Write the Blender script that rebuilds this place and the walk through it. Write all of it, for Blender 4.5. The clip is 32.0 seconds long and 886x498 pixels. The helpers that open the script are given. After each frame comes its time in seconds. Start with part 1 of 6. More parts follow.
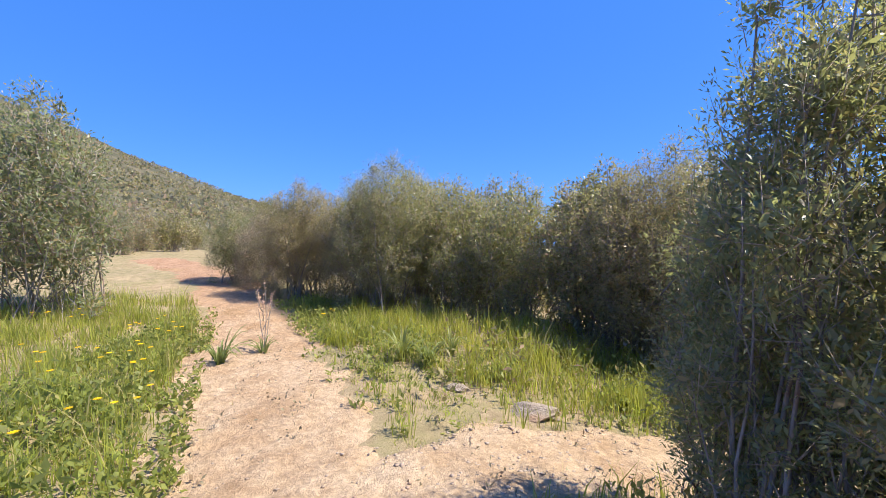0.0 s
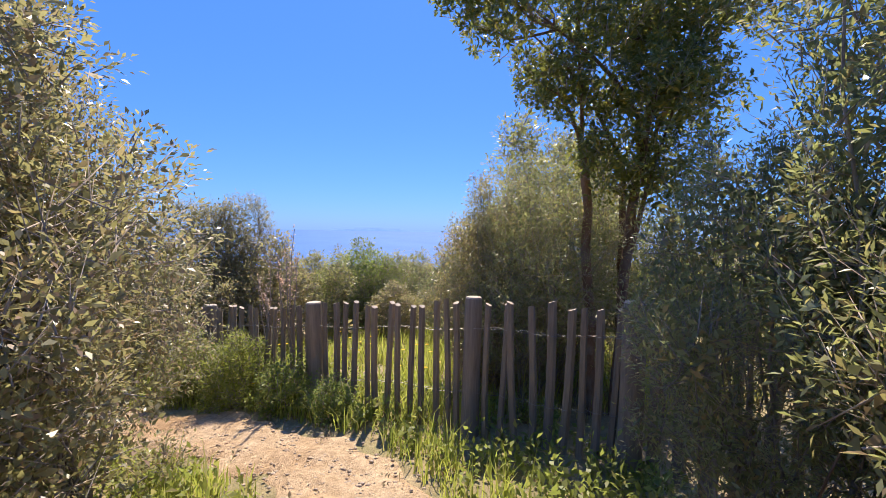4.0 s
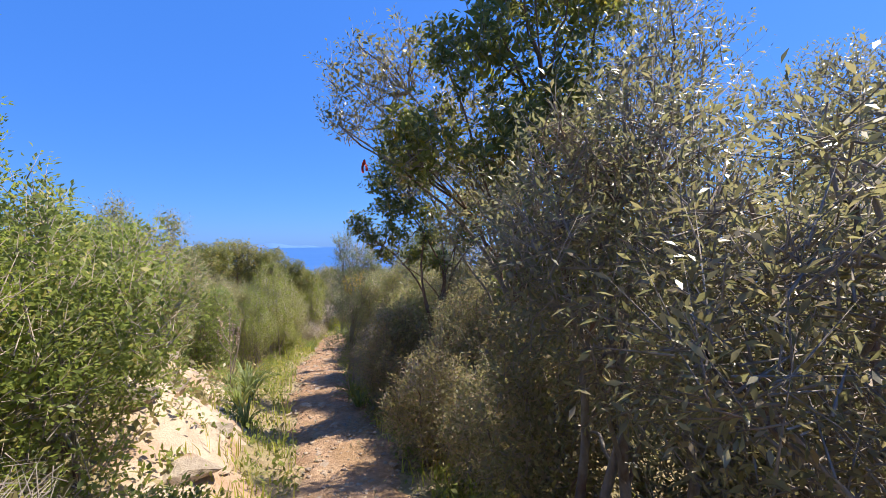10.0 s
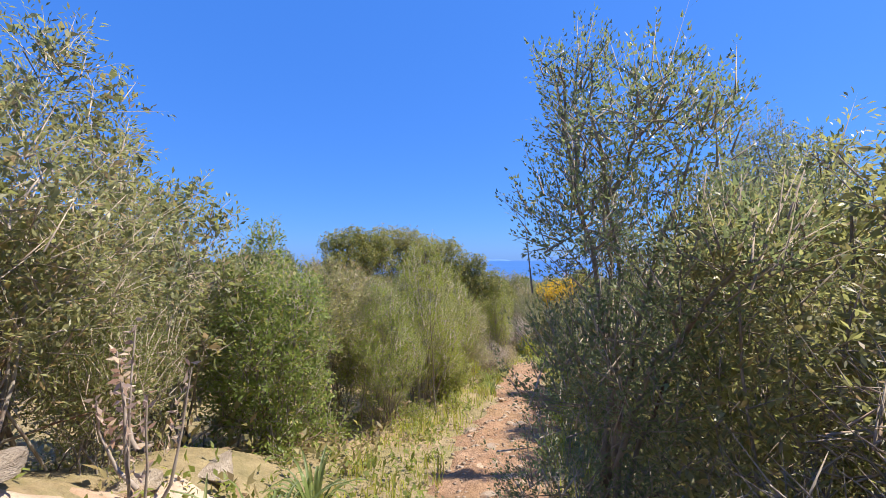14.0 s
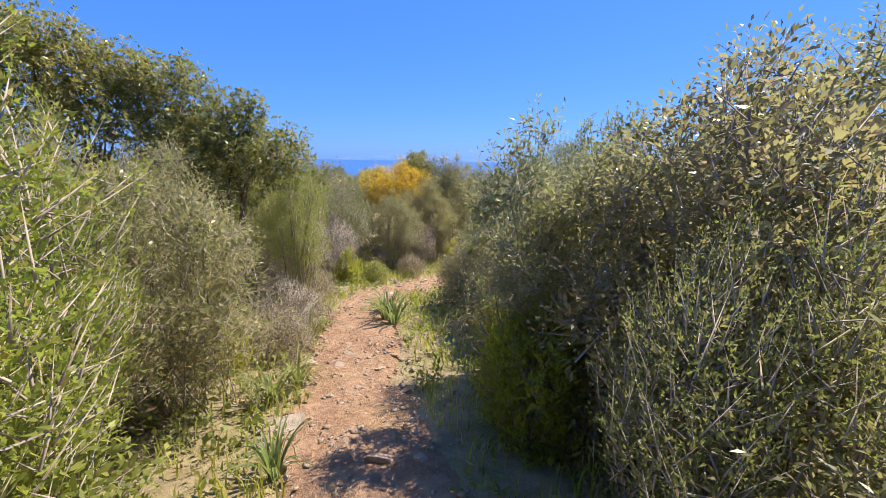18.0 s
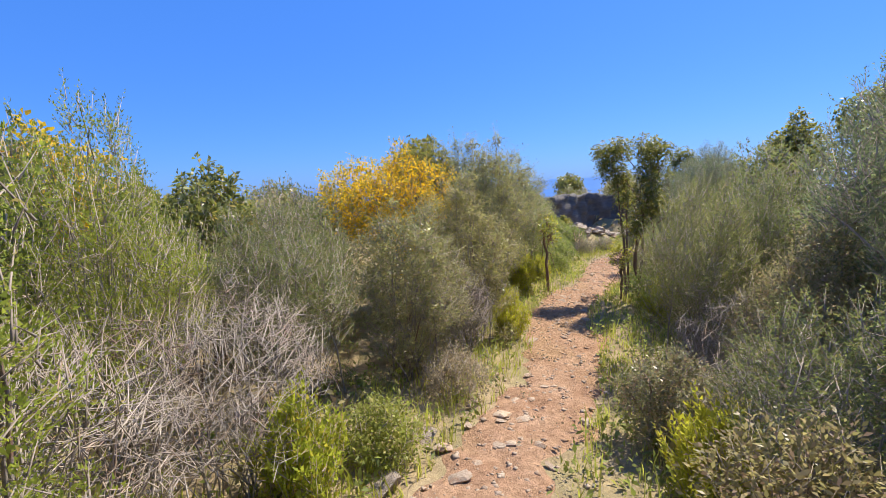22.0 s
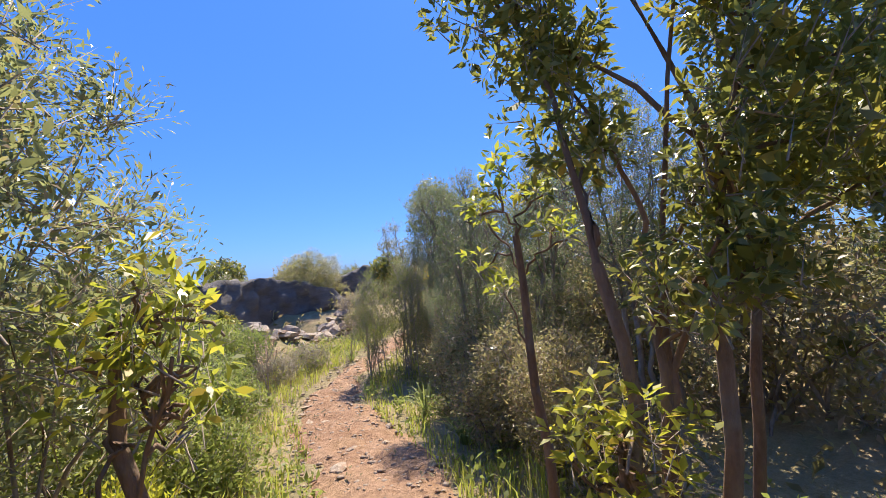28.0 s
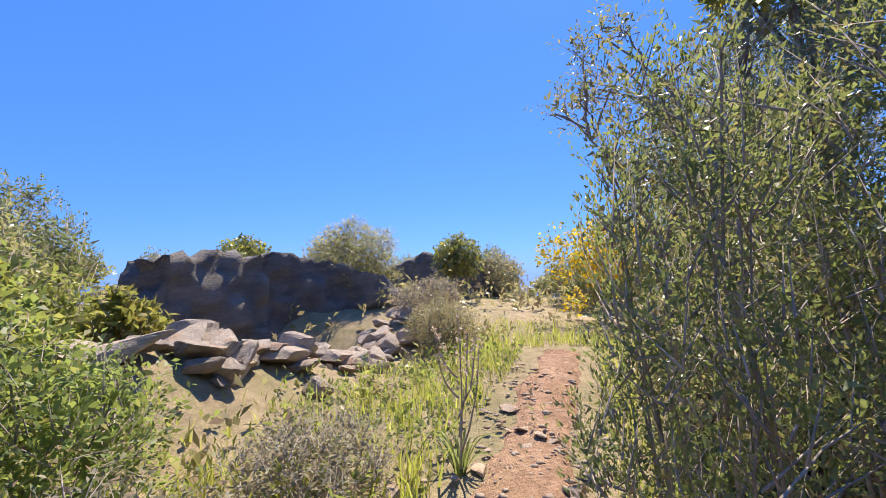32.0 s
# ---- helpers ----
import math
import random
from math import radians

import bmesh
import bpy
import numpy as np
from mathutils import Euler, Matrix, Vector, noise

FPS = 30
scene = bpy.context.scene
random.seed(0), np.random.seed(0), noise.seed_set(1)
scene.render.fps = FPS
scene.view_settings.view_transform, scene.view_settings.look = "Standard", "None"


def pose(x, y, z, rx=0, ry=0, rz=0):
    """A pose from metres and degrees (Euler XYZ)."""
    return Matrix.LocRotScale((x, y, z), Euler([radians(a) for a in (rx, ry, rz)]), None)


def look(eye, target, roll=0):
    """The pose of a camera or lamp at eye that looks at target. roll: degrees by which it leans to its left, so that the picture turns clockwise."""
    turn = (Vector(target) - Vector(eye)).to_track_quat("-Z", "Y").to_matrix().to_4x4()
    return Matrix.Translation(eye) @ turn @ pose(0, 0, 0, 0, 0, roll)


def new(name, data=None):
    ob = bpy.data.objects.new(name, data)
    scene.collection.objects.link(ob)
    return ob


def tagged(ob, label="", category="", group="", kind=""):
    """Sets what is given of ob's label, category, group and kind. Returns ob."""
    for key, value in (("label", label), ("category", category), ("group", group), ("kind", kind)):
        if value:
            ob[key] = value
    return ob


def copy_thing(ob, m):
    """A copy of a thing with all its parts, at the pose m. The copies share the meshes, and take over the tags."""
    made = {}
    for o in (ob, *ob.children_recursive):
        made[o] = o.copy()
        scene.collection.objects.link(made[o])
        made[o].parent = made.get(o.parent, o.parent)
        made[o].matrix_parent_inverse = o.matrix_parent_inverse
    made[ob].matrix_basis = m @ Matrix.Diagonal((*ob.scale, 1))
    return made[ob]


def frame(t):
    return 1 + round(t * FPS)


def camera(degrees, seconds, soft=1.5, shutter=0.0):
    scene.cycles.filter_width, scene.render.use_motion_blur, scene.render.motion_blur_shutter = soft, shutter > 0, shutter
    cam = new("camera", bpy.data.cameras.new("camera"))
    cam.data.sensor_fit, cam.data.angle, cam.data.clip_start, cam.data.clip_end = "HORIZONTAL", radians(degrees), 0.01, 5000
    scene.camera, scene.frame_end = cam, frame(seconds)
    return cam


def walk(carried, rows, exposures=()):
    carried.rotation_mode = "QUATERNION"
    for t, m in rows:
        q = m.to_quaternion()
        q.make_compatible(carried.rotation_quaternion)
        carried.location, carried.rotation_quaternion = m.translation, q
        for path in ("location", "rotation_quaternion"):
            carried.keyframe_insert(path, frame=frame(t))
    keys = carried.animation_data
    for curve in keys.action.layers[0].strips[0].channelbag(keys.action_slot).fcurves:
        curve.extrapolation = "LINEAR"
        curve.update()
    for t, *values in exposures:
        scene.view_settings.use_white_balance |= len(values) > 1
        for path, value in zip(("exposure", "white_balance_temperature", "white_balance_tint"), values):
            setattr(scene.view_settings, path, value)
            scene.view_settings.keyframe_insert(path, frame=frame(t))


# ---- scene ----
cam = camera(92.0, 32.0, soft=0.7)
# seconds, x, y, z, then the three turns in degrees
PATH = [
    (0.0, 0.00, 0.00, 1.55, 87.6, -0.2, 0.0),
    (0.5, -0.17, 0.67, 1.55, 87.5, 0.1, -4.5),
    (1.0, -0.28, 1.32, 1.57, 88.3, 0.1, -19.7),
    (1.5, -0.22, 1.97, 1.51, 87.9, 0.7, -35.6),
    (2.0, 0.03, 2.45, 1.49, 88.5, -2.3, -63.1),
    (2.5, 0.36, 2.67, 1.49, 88.1, -2.6, -81.0),
    (3.0, 0.87, 2.92, 1.35, 87.5, -1.3, -85.8),
    (3.5, 1.43, 3.06, 1.24, 87.3, -1.0, -99.7),
    (5.5, 3.64, 2.97, 1.07, 90.8, 0.7, -92.2),
    (6.0, 4.17, 3.05, 1.02, 92.9, 1.2, -85.2),
    (6.5, 4.65, 3.19, 0.95, 92.8, 0.0, -74.0),
    (7.0, 5.10, 3.48, 0.88, 92.6, 0.2, -68.9),
    (7.5, 5.47, 3.79, 0.82, 92.2, -1.6, -53.6),
    (8.0, 5.82, 4.17, 0.78, 91.7, -2.9, -42.7),
    (8.5, 6.13, 4.60, 0.70, 89.6, -2.6, -43.0),
    (9.0, 6.39, 5.11, 0.65, 89.7, -2.6, -42.2),
    (9.5, 6.65, 5.62, 0.59, 89.2, 0.4, -42.1),
    (10.0, 6.96, 6.14, 0.45, 89.3, 0.5, -41.8),
    (10.5, 7.34, 6.70, 0.35, 90.6, 0.2, -42.2),
    (11.0, 7.66, 7.25, 0.27, 89.6, -0.3, -42.0),
    (11.5, 7.91, 7.84, 0.23, 89.6, -0.5, -42.0),
    (12.0, 8.16, 8.24, 0.21, 89.6, -1.0, -40.7),
    (12.5, 8.42, 8.69, 0.09, 89.6, 0.4, -38.9),
    (13.0, 8.73, 9.20, -0.03, 89.8, -1.5, -34.6),
    (13.5, 8.92, 9.80, -0.10, 91.9, 0.9, -21.0),
    (15.5, 9.76, 11.99, -0.28, 88.2, -0.6, -13.5),
    (16.0, 10.02, 12.60, -0.30, 90.0, 1.8, -31.0),
    (16.5, 10.35, 13.12, -0.41, 90.2, 0.8, -40.5),
    (17.0, 10.57, 13.78, -0.52, 90.1, 1.5, -41.2),
    (17.5, 10.86, 14.36, -0.64, 83.7, -1.7, -41.2),
    (18.0, 11.26, 14.92, -0.76, 78.1, -1.0, -41.6),
    (18.5, 11.61, 15.46, -0.80, 77.7, 2.4, -45.1),
    (19.0, 11.94, 16.06, -0.89, 78.9, 3.8, -45.1),
    (19.5, 12.29, 16.62, -0.96, 80.6, 4.8, -51.0),
    (20.0, 12.66, 17.24, -1.08, 80.4, 2.6, -50.9),
    (20.5, 13.02, 17.92, -1.13, 82.2, 3.3, -50.7),
    (21.0, 13.40, 18.49, -1.19, 81.4, 2.0, -47.1),
    (21.5, 13.73, 19.06, -1.25, 81.3, 2.8, -45.6),
    (22.0, 14.03, 19.58, -1.31, 81.2, 2.8, -46.7),
    (22.5, 14.32, 20.05, -1.40, 82.2, 5.9, -59.1),
    (23.0, 14.57, 20.41, -1.54, 80.4, 4.5, -69.0),
    (23.5, 15.05, 20.76, -1.61, 83.3, 4.9, -75.0),
    (24.0, 15.63, 20.98, -1.71, 86.5, 4.2, -86.2),
    (24.5, 16.26, 21.18, -1.82, 86.3, 3.9, -87.3),
    (25.0, 16.87, 21.36, -1.86, 86.4, 3.1, -87.7),
    (25.5, 17.48, 21.49, -1.98, 86.1, 4.0, -87.8),
    (26.0, 18.05, 21.74, -2.01, 89.4, 2.7, -85.1),
    (26.5, 18.57, 21.96, -2.05, 89.5, 0.5, -79.9),
    (28.5, 20.60, 23.04, -2.17, 92.6, 3.4, -93.8),
    (29.0, 21.27, 23.09, -2.24, 92.4, 0.3, -94.0),
    (29.5, 21.93, 23.18, -2.27, 92.9, 0.1, -94.6),
    (30.0, 22.58, 23.26, -2.33, 93.0, -0.5, -91.9),
    (30.5, 23.21, 23.45, -2.40, 94.4, -0.1, -88.7),
    (31.0, 23.86, 23.69, -2.52, 94.3, -0.9, -82.7),
    (31.5, 24.54, 23.99, -2.62, 93.8, -2.5, -81.4),
    (32.0, 25.14, 24.31, -2.65, 93.6, 1.5, -84.7),
]
walk(cam, [(r[0], pose(*r[1:])) for r in PATH], [(0.0, 0.65, 6500, 10), (1.0, 0.5, 6500, 10), (3.0, 0.6, 6800, 13), (7.0, 0.6, 6800, 13), (10.0, 0.57, 6600, 10), (17.5, 0.56, 6600, 10), (19.0, 0.67, 6900, 11), (20.5, 0.56, 6700, 11), (22.0, 0.52, 6600, 10), (25.0, 0.66, 6950, 12), (27.0, 0.62, 6800, 12), (32.0, 0.65, 6700, 13)])

# ---- world, sun, exposure ----
SUN_AZ, SUN_EL = -100.0, 56.0      # azimuth counter-clockwise from +y, elevation
world = bpy.data.worlds.new("world")
scene.world = world
world.use_nodes = True
wt = world.node_tree
wt.nodes.clear()
w_out = wt.nodes.new("ShaderNodeOutputWorld")
w_bg = wt.nodes.new("ShaderNodeBackground")
w_sky = wt.nodes.new("ShaderNodeTexSky")
w_sky.sky_type = "NISHITA"
w_sky.sun_disc = False
w_sky.sun_elevation = radians(SUN_EL)
w_sky.sun_rotation = radians(-SUN_AZ)
w_sky.air_density, w_sky.dust_density, w_sky.ozone_density = 1.0, 0.3, 4.0
w_sky.altitude = 30
w_tint = wt.nodes.new("ShaderNodeMix")
w_tint.data_type, w_tint.blend_type = "RGBA", "MULTIPLY"
w_tint.inputs["Factor"].default_value = 1.0
w_tint.inputs["B"].default_value = (0.5, 0.75, 1.2, 1)
w_even = wt.nodes.new("ShaderNodeMix")      # clear spring air: an evener blue than the bare model gives
w_even.data_type = "RGBA"
w_even.inputs["Factor"].default_value = 0.42
w_even.inputs["B"].default_value = (0.6, 3.1, 11.5, 1)
w_bg.inputs["Strength"].default_value = 0.085
wt.links.new(w_sky.outputs["Color"], w_tint.inputs["A"])
wt.links.new(w_tint.outputs["Result"], w_even.inputs["A"])
wt.links.new(w_even.outputs["Result"], w_bg.inputs["Color"])
wt.links.new(w_bg.outputs["Background"], w_out.inputs["Surface"])

sun = new("sun", bpy.data.lights.new("sun", "SUN"))
sun.data.energy, sun.data.angle, sun.data.color = 5.5, radians(0.55), (1.0, 0.92, 0.77)
sa, se = radians(SUN_AZ), radians(SUN_EL)
sun_way = Vector((-math.sin(sa) * math.cos(se), math.cos(sa) * math.cos(se), math.sin(se)))
sun.matrix_world = look(sun_way * 50, (0, 0, 0))


# ---- materials ----
def nodes_of(name):
    m = bpy.data.materials.new(name)
    m.use_nodes = True
    nt = m.node_tree
    nt.nodes.clear()
    out = nt.nodes.new("ShaderNodeOutputMaterial")
    return m, nt, out


def mix_colors(nt, fac, a, b, blend="MIX"):
    n = nt.nodes.new("ShaderNodeMix")
    n.data_type, n.blend_type = "RGBA", blend
    for key, v in (("Factor", fac), ("A", a), ("B", b)):
        if hasattr(v, "links"):
            nt.links.new(v, n.inputs[key])
        elif key == "Factor":
            n.inputs[key].default_value = v
        else:
            n.inputs[key].default_value = (*v, 1)
    return n.outputs["Result"]


def noise_of(nt, scale, detail=4.0, rough=0.6, coords="Object", stretch=None):
    tc = nt.nodes.new("ShaderNodeTexCoord")
    n = nt.nodes.new("ShaderNodeTexNoise")
    n.inputs["Scale"].default_value = scale
    n.inputs["Detail"].default_value = detail
    n.inputs["Roughness"].default_value = rough
    if stretch:
        mp = nt.nodes.new("ShaderNodeMapping")
        mp.inputs["Scale"].default_value = stretch
        nt.links.new(tc.outputs[coords], mp.inputs["Vector"])
        nt.links.new(mp.outputs["Vector"], n.inputs["Vector"])
    else:
        nt.links.new(tc.outputs[coords], n.inputs["Vector"])
    return n.outputs["Fac"]


def ramp_of(nt, fac, lo, hi):
    r = nt.nodes.new("ShaderNodeMapRange")
    r.inputs["From Min"].default_value, r.inputs["From Max"].default_value = lo, hi
    nt.links.new(fac, r.inputs["Value"])
    return r.outputs["Result"]


def leaf_material(name, dark, light, glow, old=None, share=0.12, through_light=0.4, rough=0.5):
    """A leaf: two greens that vary leaf by leaf, some old leaves, and light that passes through."""
    m, nt, out = nodes_of(name)
    geo = nt.nodes.new("ShaderNodeNewGeometry")
    info = nt.nodes.new("ShaderNodeObjectInfo")
    leaf = geo.outputs["Random Per Island"]
    col = mix_colors(nt, leaf, dark, light)
    plant = mix_colors(nt, info.outputs["Random"], (0.76, 0.86, 0.92), (1.26, 1.10, 0.92))
    col = mix_colors(nt, 1.0, col, plant, "MULTIPLY")
    # shoots of this year stand in patches, paler and yellower than the old wood's leaves
    patch = ramp_of(nt, noise_of(nt, 5.0, 3, 0.6), 0.38, 0.64)
    col = mix_colors(nt, 1.0, col, mix_colors(nt, patch, (0.78, 0.71, 0.76), (1.42, 1.34, 1.08)), "MULTIPLY")
    if old:
        far = nt.nodes.new("ShaderNodeMath")
        far.operation = "FRACT"
        mul = nt.nodes.new("ShaderNodeMath")
        mul.operation = "MULTIPLY"
        mul.inputs[1].default_value = 37.0
        nt.links.new(leaf, mul.inputs[0])
        nt.links.new(mul.outputs[0], far.inputs[0])
        pick = nt.nodes.new("ShaderNodeMath")
        pick.operation = "LESS_THAN"
        pick.inputs[1].default_value = share
        nt.links.new(far.outputs[0], pick.inputs[0])
        col = mix_colors(nt, pick.outputs[0], col, old)
    p = nt.nodes.new("ShaderNodeBsdfPrincipled")
    p.inputs["Roughness"].default_value = rough
    p.inputs["Specular IOR Level"].default_value = 0.5
    nt.links.new(col, p.inputs["Base Color"])
    tr = nt.nodes.new("ShaderNodeBsdfTranslucent")
    nt.links.new(mix_colors(nt, 0.5, col, glow), tr.inputs["Color"])
    mix = nt.nodes.new("ShaderNodeMixShader")
    mix.inputs[0].default_value = through_light + 0.11
    nt.links.new(p.outputs[0], mix.inputs[1])
    nt.links.new(tr.outputs[0], mix.inputs[2])
    nt.links.new(mix.outputs[0], out.inputs["Surface"])
    return m


def solid_material(name, a, b, scale=20.0, fine=90.0, rough=0.85, bump=0.4, dist=0.01, stretch=None, third=None):
    """Two or three colours mixed by coarse and fine grain, with relief."""
    m, nt, out = nodes_of(name)
    n1 = ramp_of(nt, noise_of(nt, scale, 5, 0.65, stretch=stretch), 0.3, 0.7)
    n2 = noise_of(nt, fine, 3, 0.7, stretch=stretch)
    col = mix_colors(nt, n1, a, b)
    if third:
        col = mix_colors(nt, ramp_of(nt, noise_of(nt, scale * 0.31, 4, 0.6), 0.52, 0.66), col, third)
    shade = mix_colors(nt, n2, (0.7, 0.7, 0.7), (1.25, 1.25, 1.25))
    info = nt.nodes.new("ShaderNodeObjectInfo")
    each = mix_colors(nt, info.outputs["Random"], (0.84, 0.84, 0.86), (1.12, 1.1, 1.06))
    col = mix_colors(nt, 1.0, mix_colors(nt, 1.0, col, shade, "MULTIPLY"), each, "MULTIPLY")
    p = nt.nodes.new("ShaderNodeBsdfPrincipled")
    p.inputs["Roughness"].default_value = rough
    p.inputs["Specular IOR Level"].default_value = 0.25
    nt.links.new(col, p.inputs["Base Color"])
    b = nt.nodes.new("ShaderNodeBump")
    b.inputs["Strength"].default_value, b.inputs["Distance"].default_value = bump, dist
    nt.links.new(n2, b.inputs["Height"])
    nt.links.new(b.outputs["Normal"], p.inputs["Normal"])
    nt.links.new(p.outputs[0], out.inputs["Surface"])
    return m


LEAF_OLIVE = leaf_material("leaf_olive", (0.15, 0.17, 0.09), (0.39, 0.41, 0.25), (0.50, 0.53, 0.16), (0.40, 0.28, 0.16), 0.18, 0.41, 0.37)
LEAF_MASTIC = leaf_material("leaf_mastic", (0.135, 0.142, 0.08), (0.37, 0.365, 0.225), (0.50, 0.48, 0.19), (0.38, 0.25, 0.17), 0.26, 0.42, 0.36)
LEAF_ARBUTUS = leaf_material("leaf_strawberry", (0.085, 0.11, 0.04), (0.25, 0.27, 0.10), (0.52, 0.54, 0.10), (0.50, 0.37, 0.08), 0.13, 0.34, 0.36)
LEAF_GLOSSY = leaf_material("leaf_glossy", (0.14, 0.20, 0.04), (0.32, 0.36, 0.07), (0.72, 0.72, 0.08), (0.62, 0.45, 0.06), 0.12, 0.45, 0.35)
LEAF_TWIGGY = leaf_material("leaf_twiggy", (0.145, 0.15, 0.095), (0.325, 0.325, 0.22), (0.43, 0.44, 0.19), (0.42, 0.31, 0.17), 0.2, 0.36, 0.35)
LEAF_HEATH = leaf_material("leaf_heath", (0.08, 0.112, 0.05), (0.225, 0.275, 0.13), (0.43, 0.48, 0.13), (0.32, 0.22, 0.12), 0.14, 0.4, 0.45)
LEAF_FRESH = leaf_material("leaf_heath_fresh", (0.11, 0.17, 0.03), (0.29, 0.38, 0.07), (0.60, 0.66, 0.10), (0.42, 0.32, 0.10), 0.1, 0.44, 0.45)
LEAF_HEATH_DARK = leaf_material("leaf_heath_dark", (0.085, 0.12, 0.075), (0.23, 0.29, 0.18), (0.37, 0.46, 0.19), (0.28, 0.20, 0.11), 0.12, 0.38, 0.45)
LEAF_BRIGHT = leaf_material("leaf_bright", (0.13, 0.18, 0.05), (0.28, 0.34, 0.10), (0.50, 0.57, 0.13), (0.46, 0.40, 0.12), 0.08, 0.42)
LEAF_SPURGE = leaf_material("leaf_spurge", (0.20, 0.27, 0.04), (0.42, 0.46, 0.06), (0.68, 0.70, 0.08), (0.55, 0.42, 0.06), 0.1, 0.45)
LEAF_GREY = leaf_material("leaf_grey", (0.20, 0.19, 0.14), (0.38, 0.36, 0.27), (0.42, 0.40, 0.24), (0.32, 0.22, 0.14), 0.2, 0.3, 0.7)
LEAF_FLOWER = leaf_material("yellow_bloom", (0.62, 0.41, 0.015), (0.86, 0.64, 0.04), (0.90, 0.68, 0.05), (0.22, 0.25, 0.07), 0.36, 0.4, 0.7)
GRASS = leaf_material("grass_blade", (0.19, 0.25, 0.045), (0.44, 0.47, 0.11), (0.64, 0.69, 0.14), (0.58, 0.48, 0.22), 0.16, 0.45, 0.6)
GRASS_DRY = leaf_material("dry_blade", (0.36, 0.29, 0.16), (0.62, 0.53, 0.33), (0.62, 0.52, 0.26), None, 0, 0.35, 0.7)
STRAP = leaf_material("strap_leaf", (0.14, 0.20, 0.08), (0.28, 0.34, 0.13), (0.48, 0.55, 0.15), (0.42, 0.34, 0.17), 0.1, 0.35, 0.45)
DAISY = leaf_material("daisy_petal", (0.80, 0.58, 0.01), (0.88, 0.68, 0.02), (0.88, 0.67, 0.03), None, 0, 0.3, 0.6)
PALE_FLOWER = leaf_material("pale_flower", (0.55, 0.42, 0.36), (0.75, 0.62, 0.56), (0.7, 0.56, 0.48), (0.40, 0.24, 0.18), 0.3, 0.35, 0.7)
BARK = solid_material("bark", (0.21, 0.175, 0.15), (0.42, 0.375, 0.335), 14, 60, 0.9, 0.8, 0.01, (1, 1, 0.35), (0.20, 0.12, 0.085))
BARK_RED = solid_material("bark_red", (0.15, 0.09, 0.06), (0.30, 0.20, 0.14), 14, 60, 0.85, 0.7, 0.01, (1, 1, 0.35), (0.24, 0.20, 0.17))
TWIG = solid_material("twig", (0.25, 0.20, 0.165), (0.48, 0.41, 0.35), 9, 50, 0.9, 0.4, 0.004)
DEAD = solid_material("dead_wood", (0.25, 0.21, 0.18), (0.46, 0.41, 0.36), 9, 50, 0.9, 0.5, 0.004, None, (0.34, 0.24, 0.18))
WOOD = solid_material("fence_wood", (0.20, 0.155, 0.115), (0.36, 0.29, 0.22), 9, 70, 0.85, 0.7, 0.004, (1, 1, 0.09), (0.26, 0.24, 0.21))
WOOD_END = solid_material("fence_wood_end", (0.42, 0.33, 0.25), (0.62, 0.52, 0.42), 18, 90, 0.9, 0.4, 0.003)
WIRE = solid_material("wire", (0.22, 0.20, 0.18), (0.42, 0.40, 0.38), 30, 120, 0.5, 0.2, 0.001)
WIRE.node_tree.nodes["Principled BSDF"].inputs["Metallic"].default_value = 0.8
STONE = solid_material("stone", (0.34, 0.25, 0.18), (0.56, 0.46, 0.36), 9, 55, 0.9, 0.6, 0.006, None, (0.40, 0.26, 0.17))
ROCK = solid_material("rock", (0.34, 0.27, 0.21), (0.58, 0.49, 0.40), 3.5, 26, 0.9, 0.9, 0.03, None, (0.44, 0.29, 0.19))
# the outcrops face away from the sun: their shade is put into this colour
SHADED_CLIFF = solid_material("shaded_cliff_rock", (0.13, 0.12, 0.115), (0.26, 0.235, 0.21), 1.6, 18, 0.92, 1.0, 0.05, (1, 1, 3), (0.20, 0.16, 0.12))


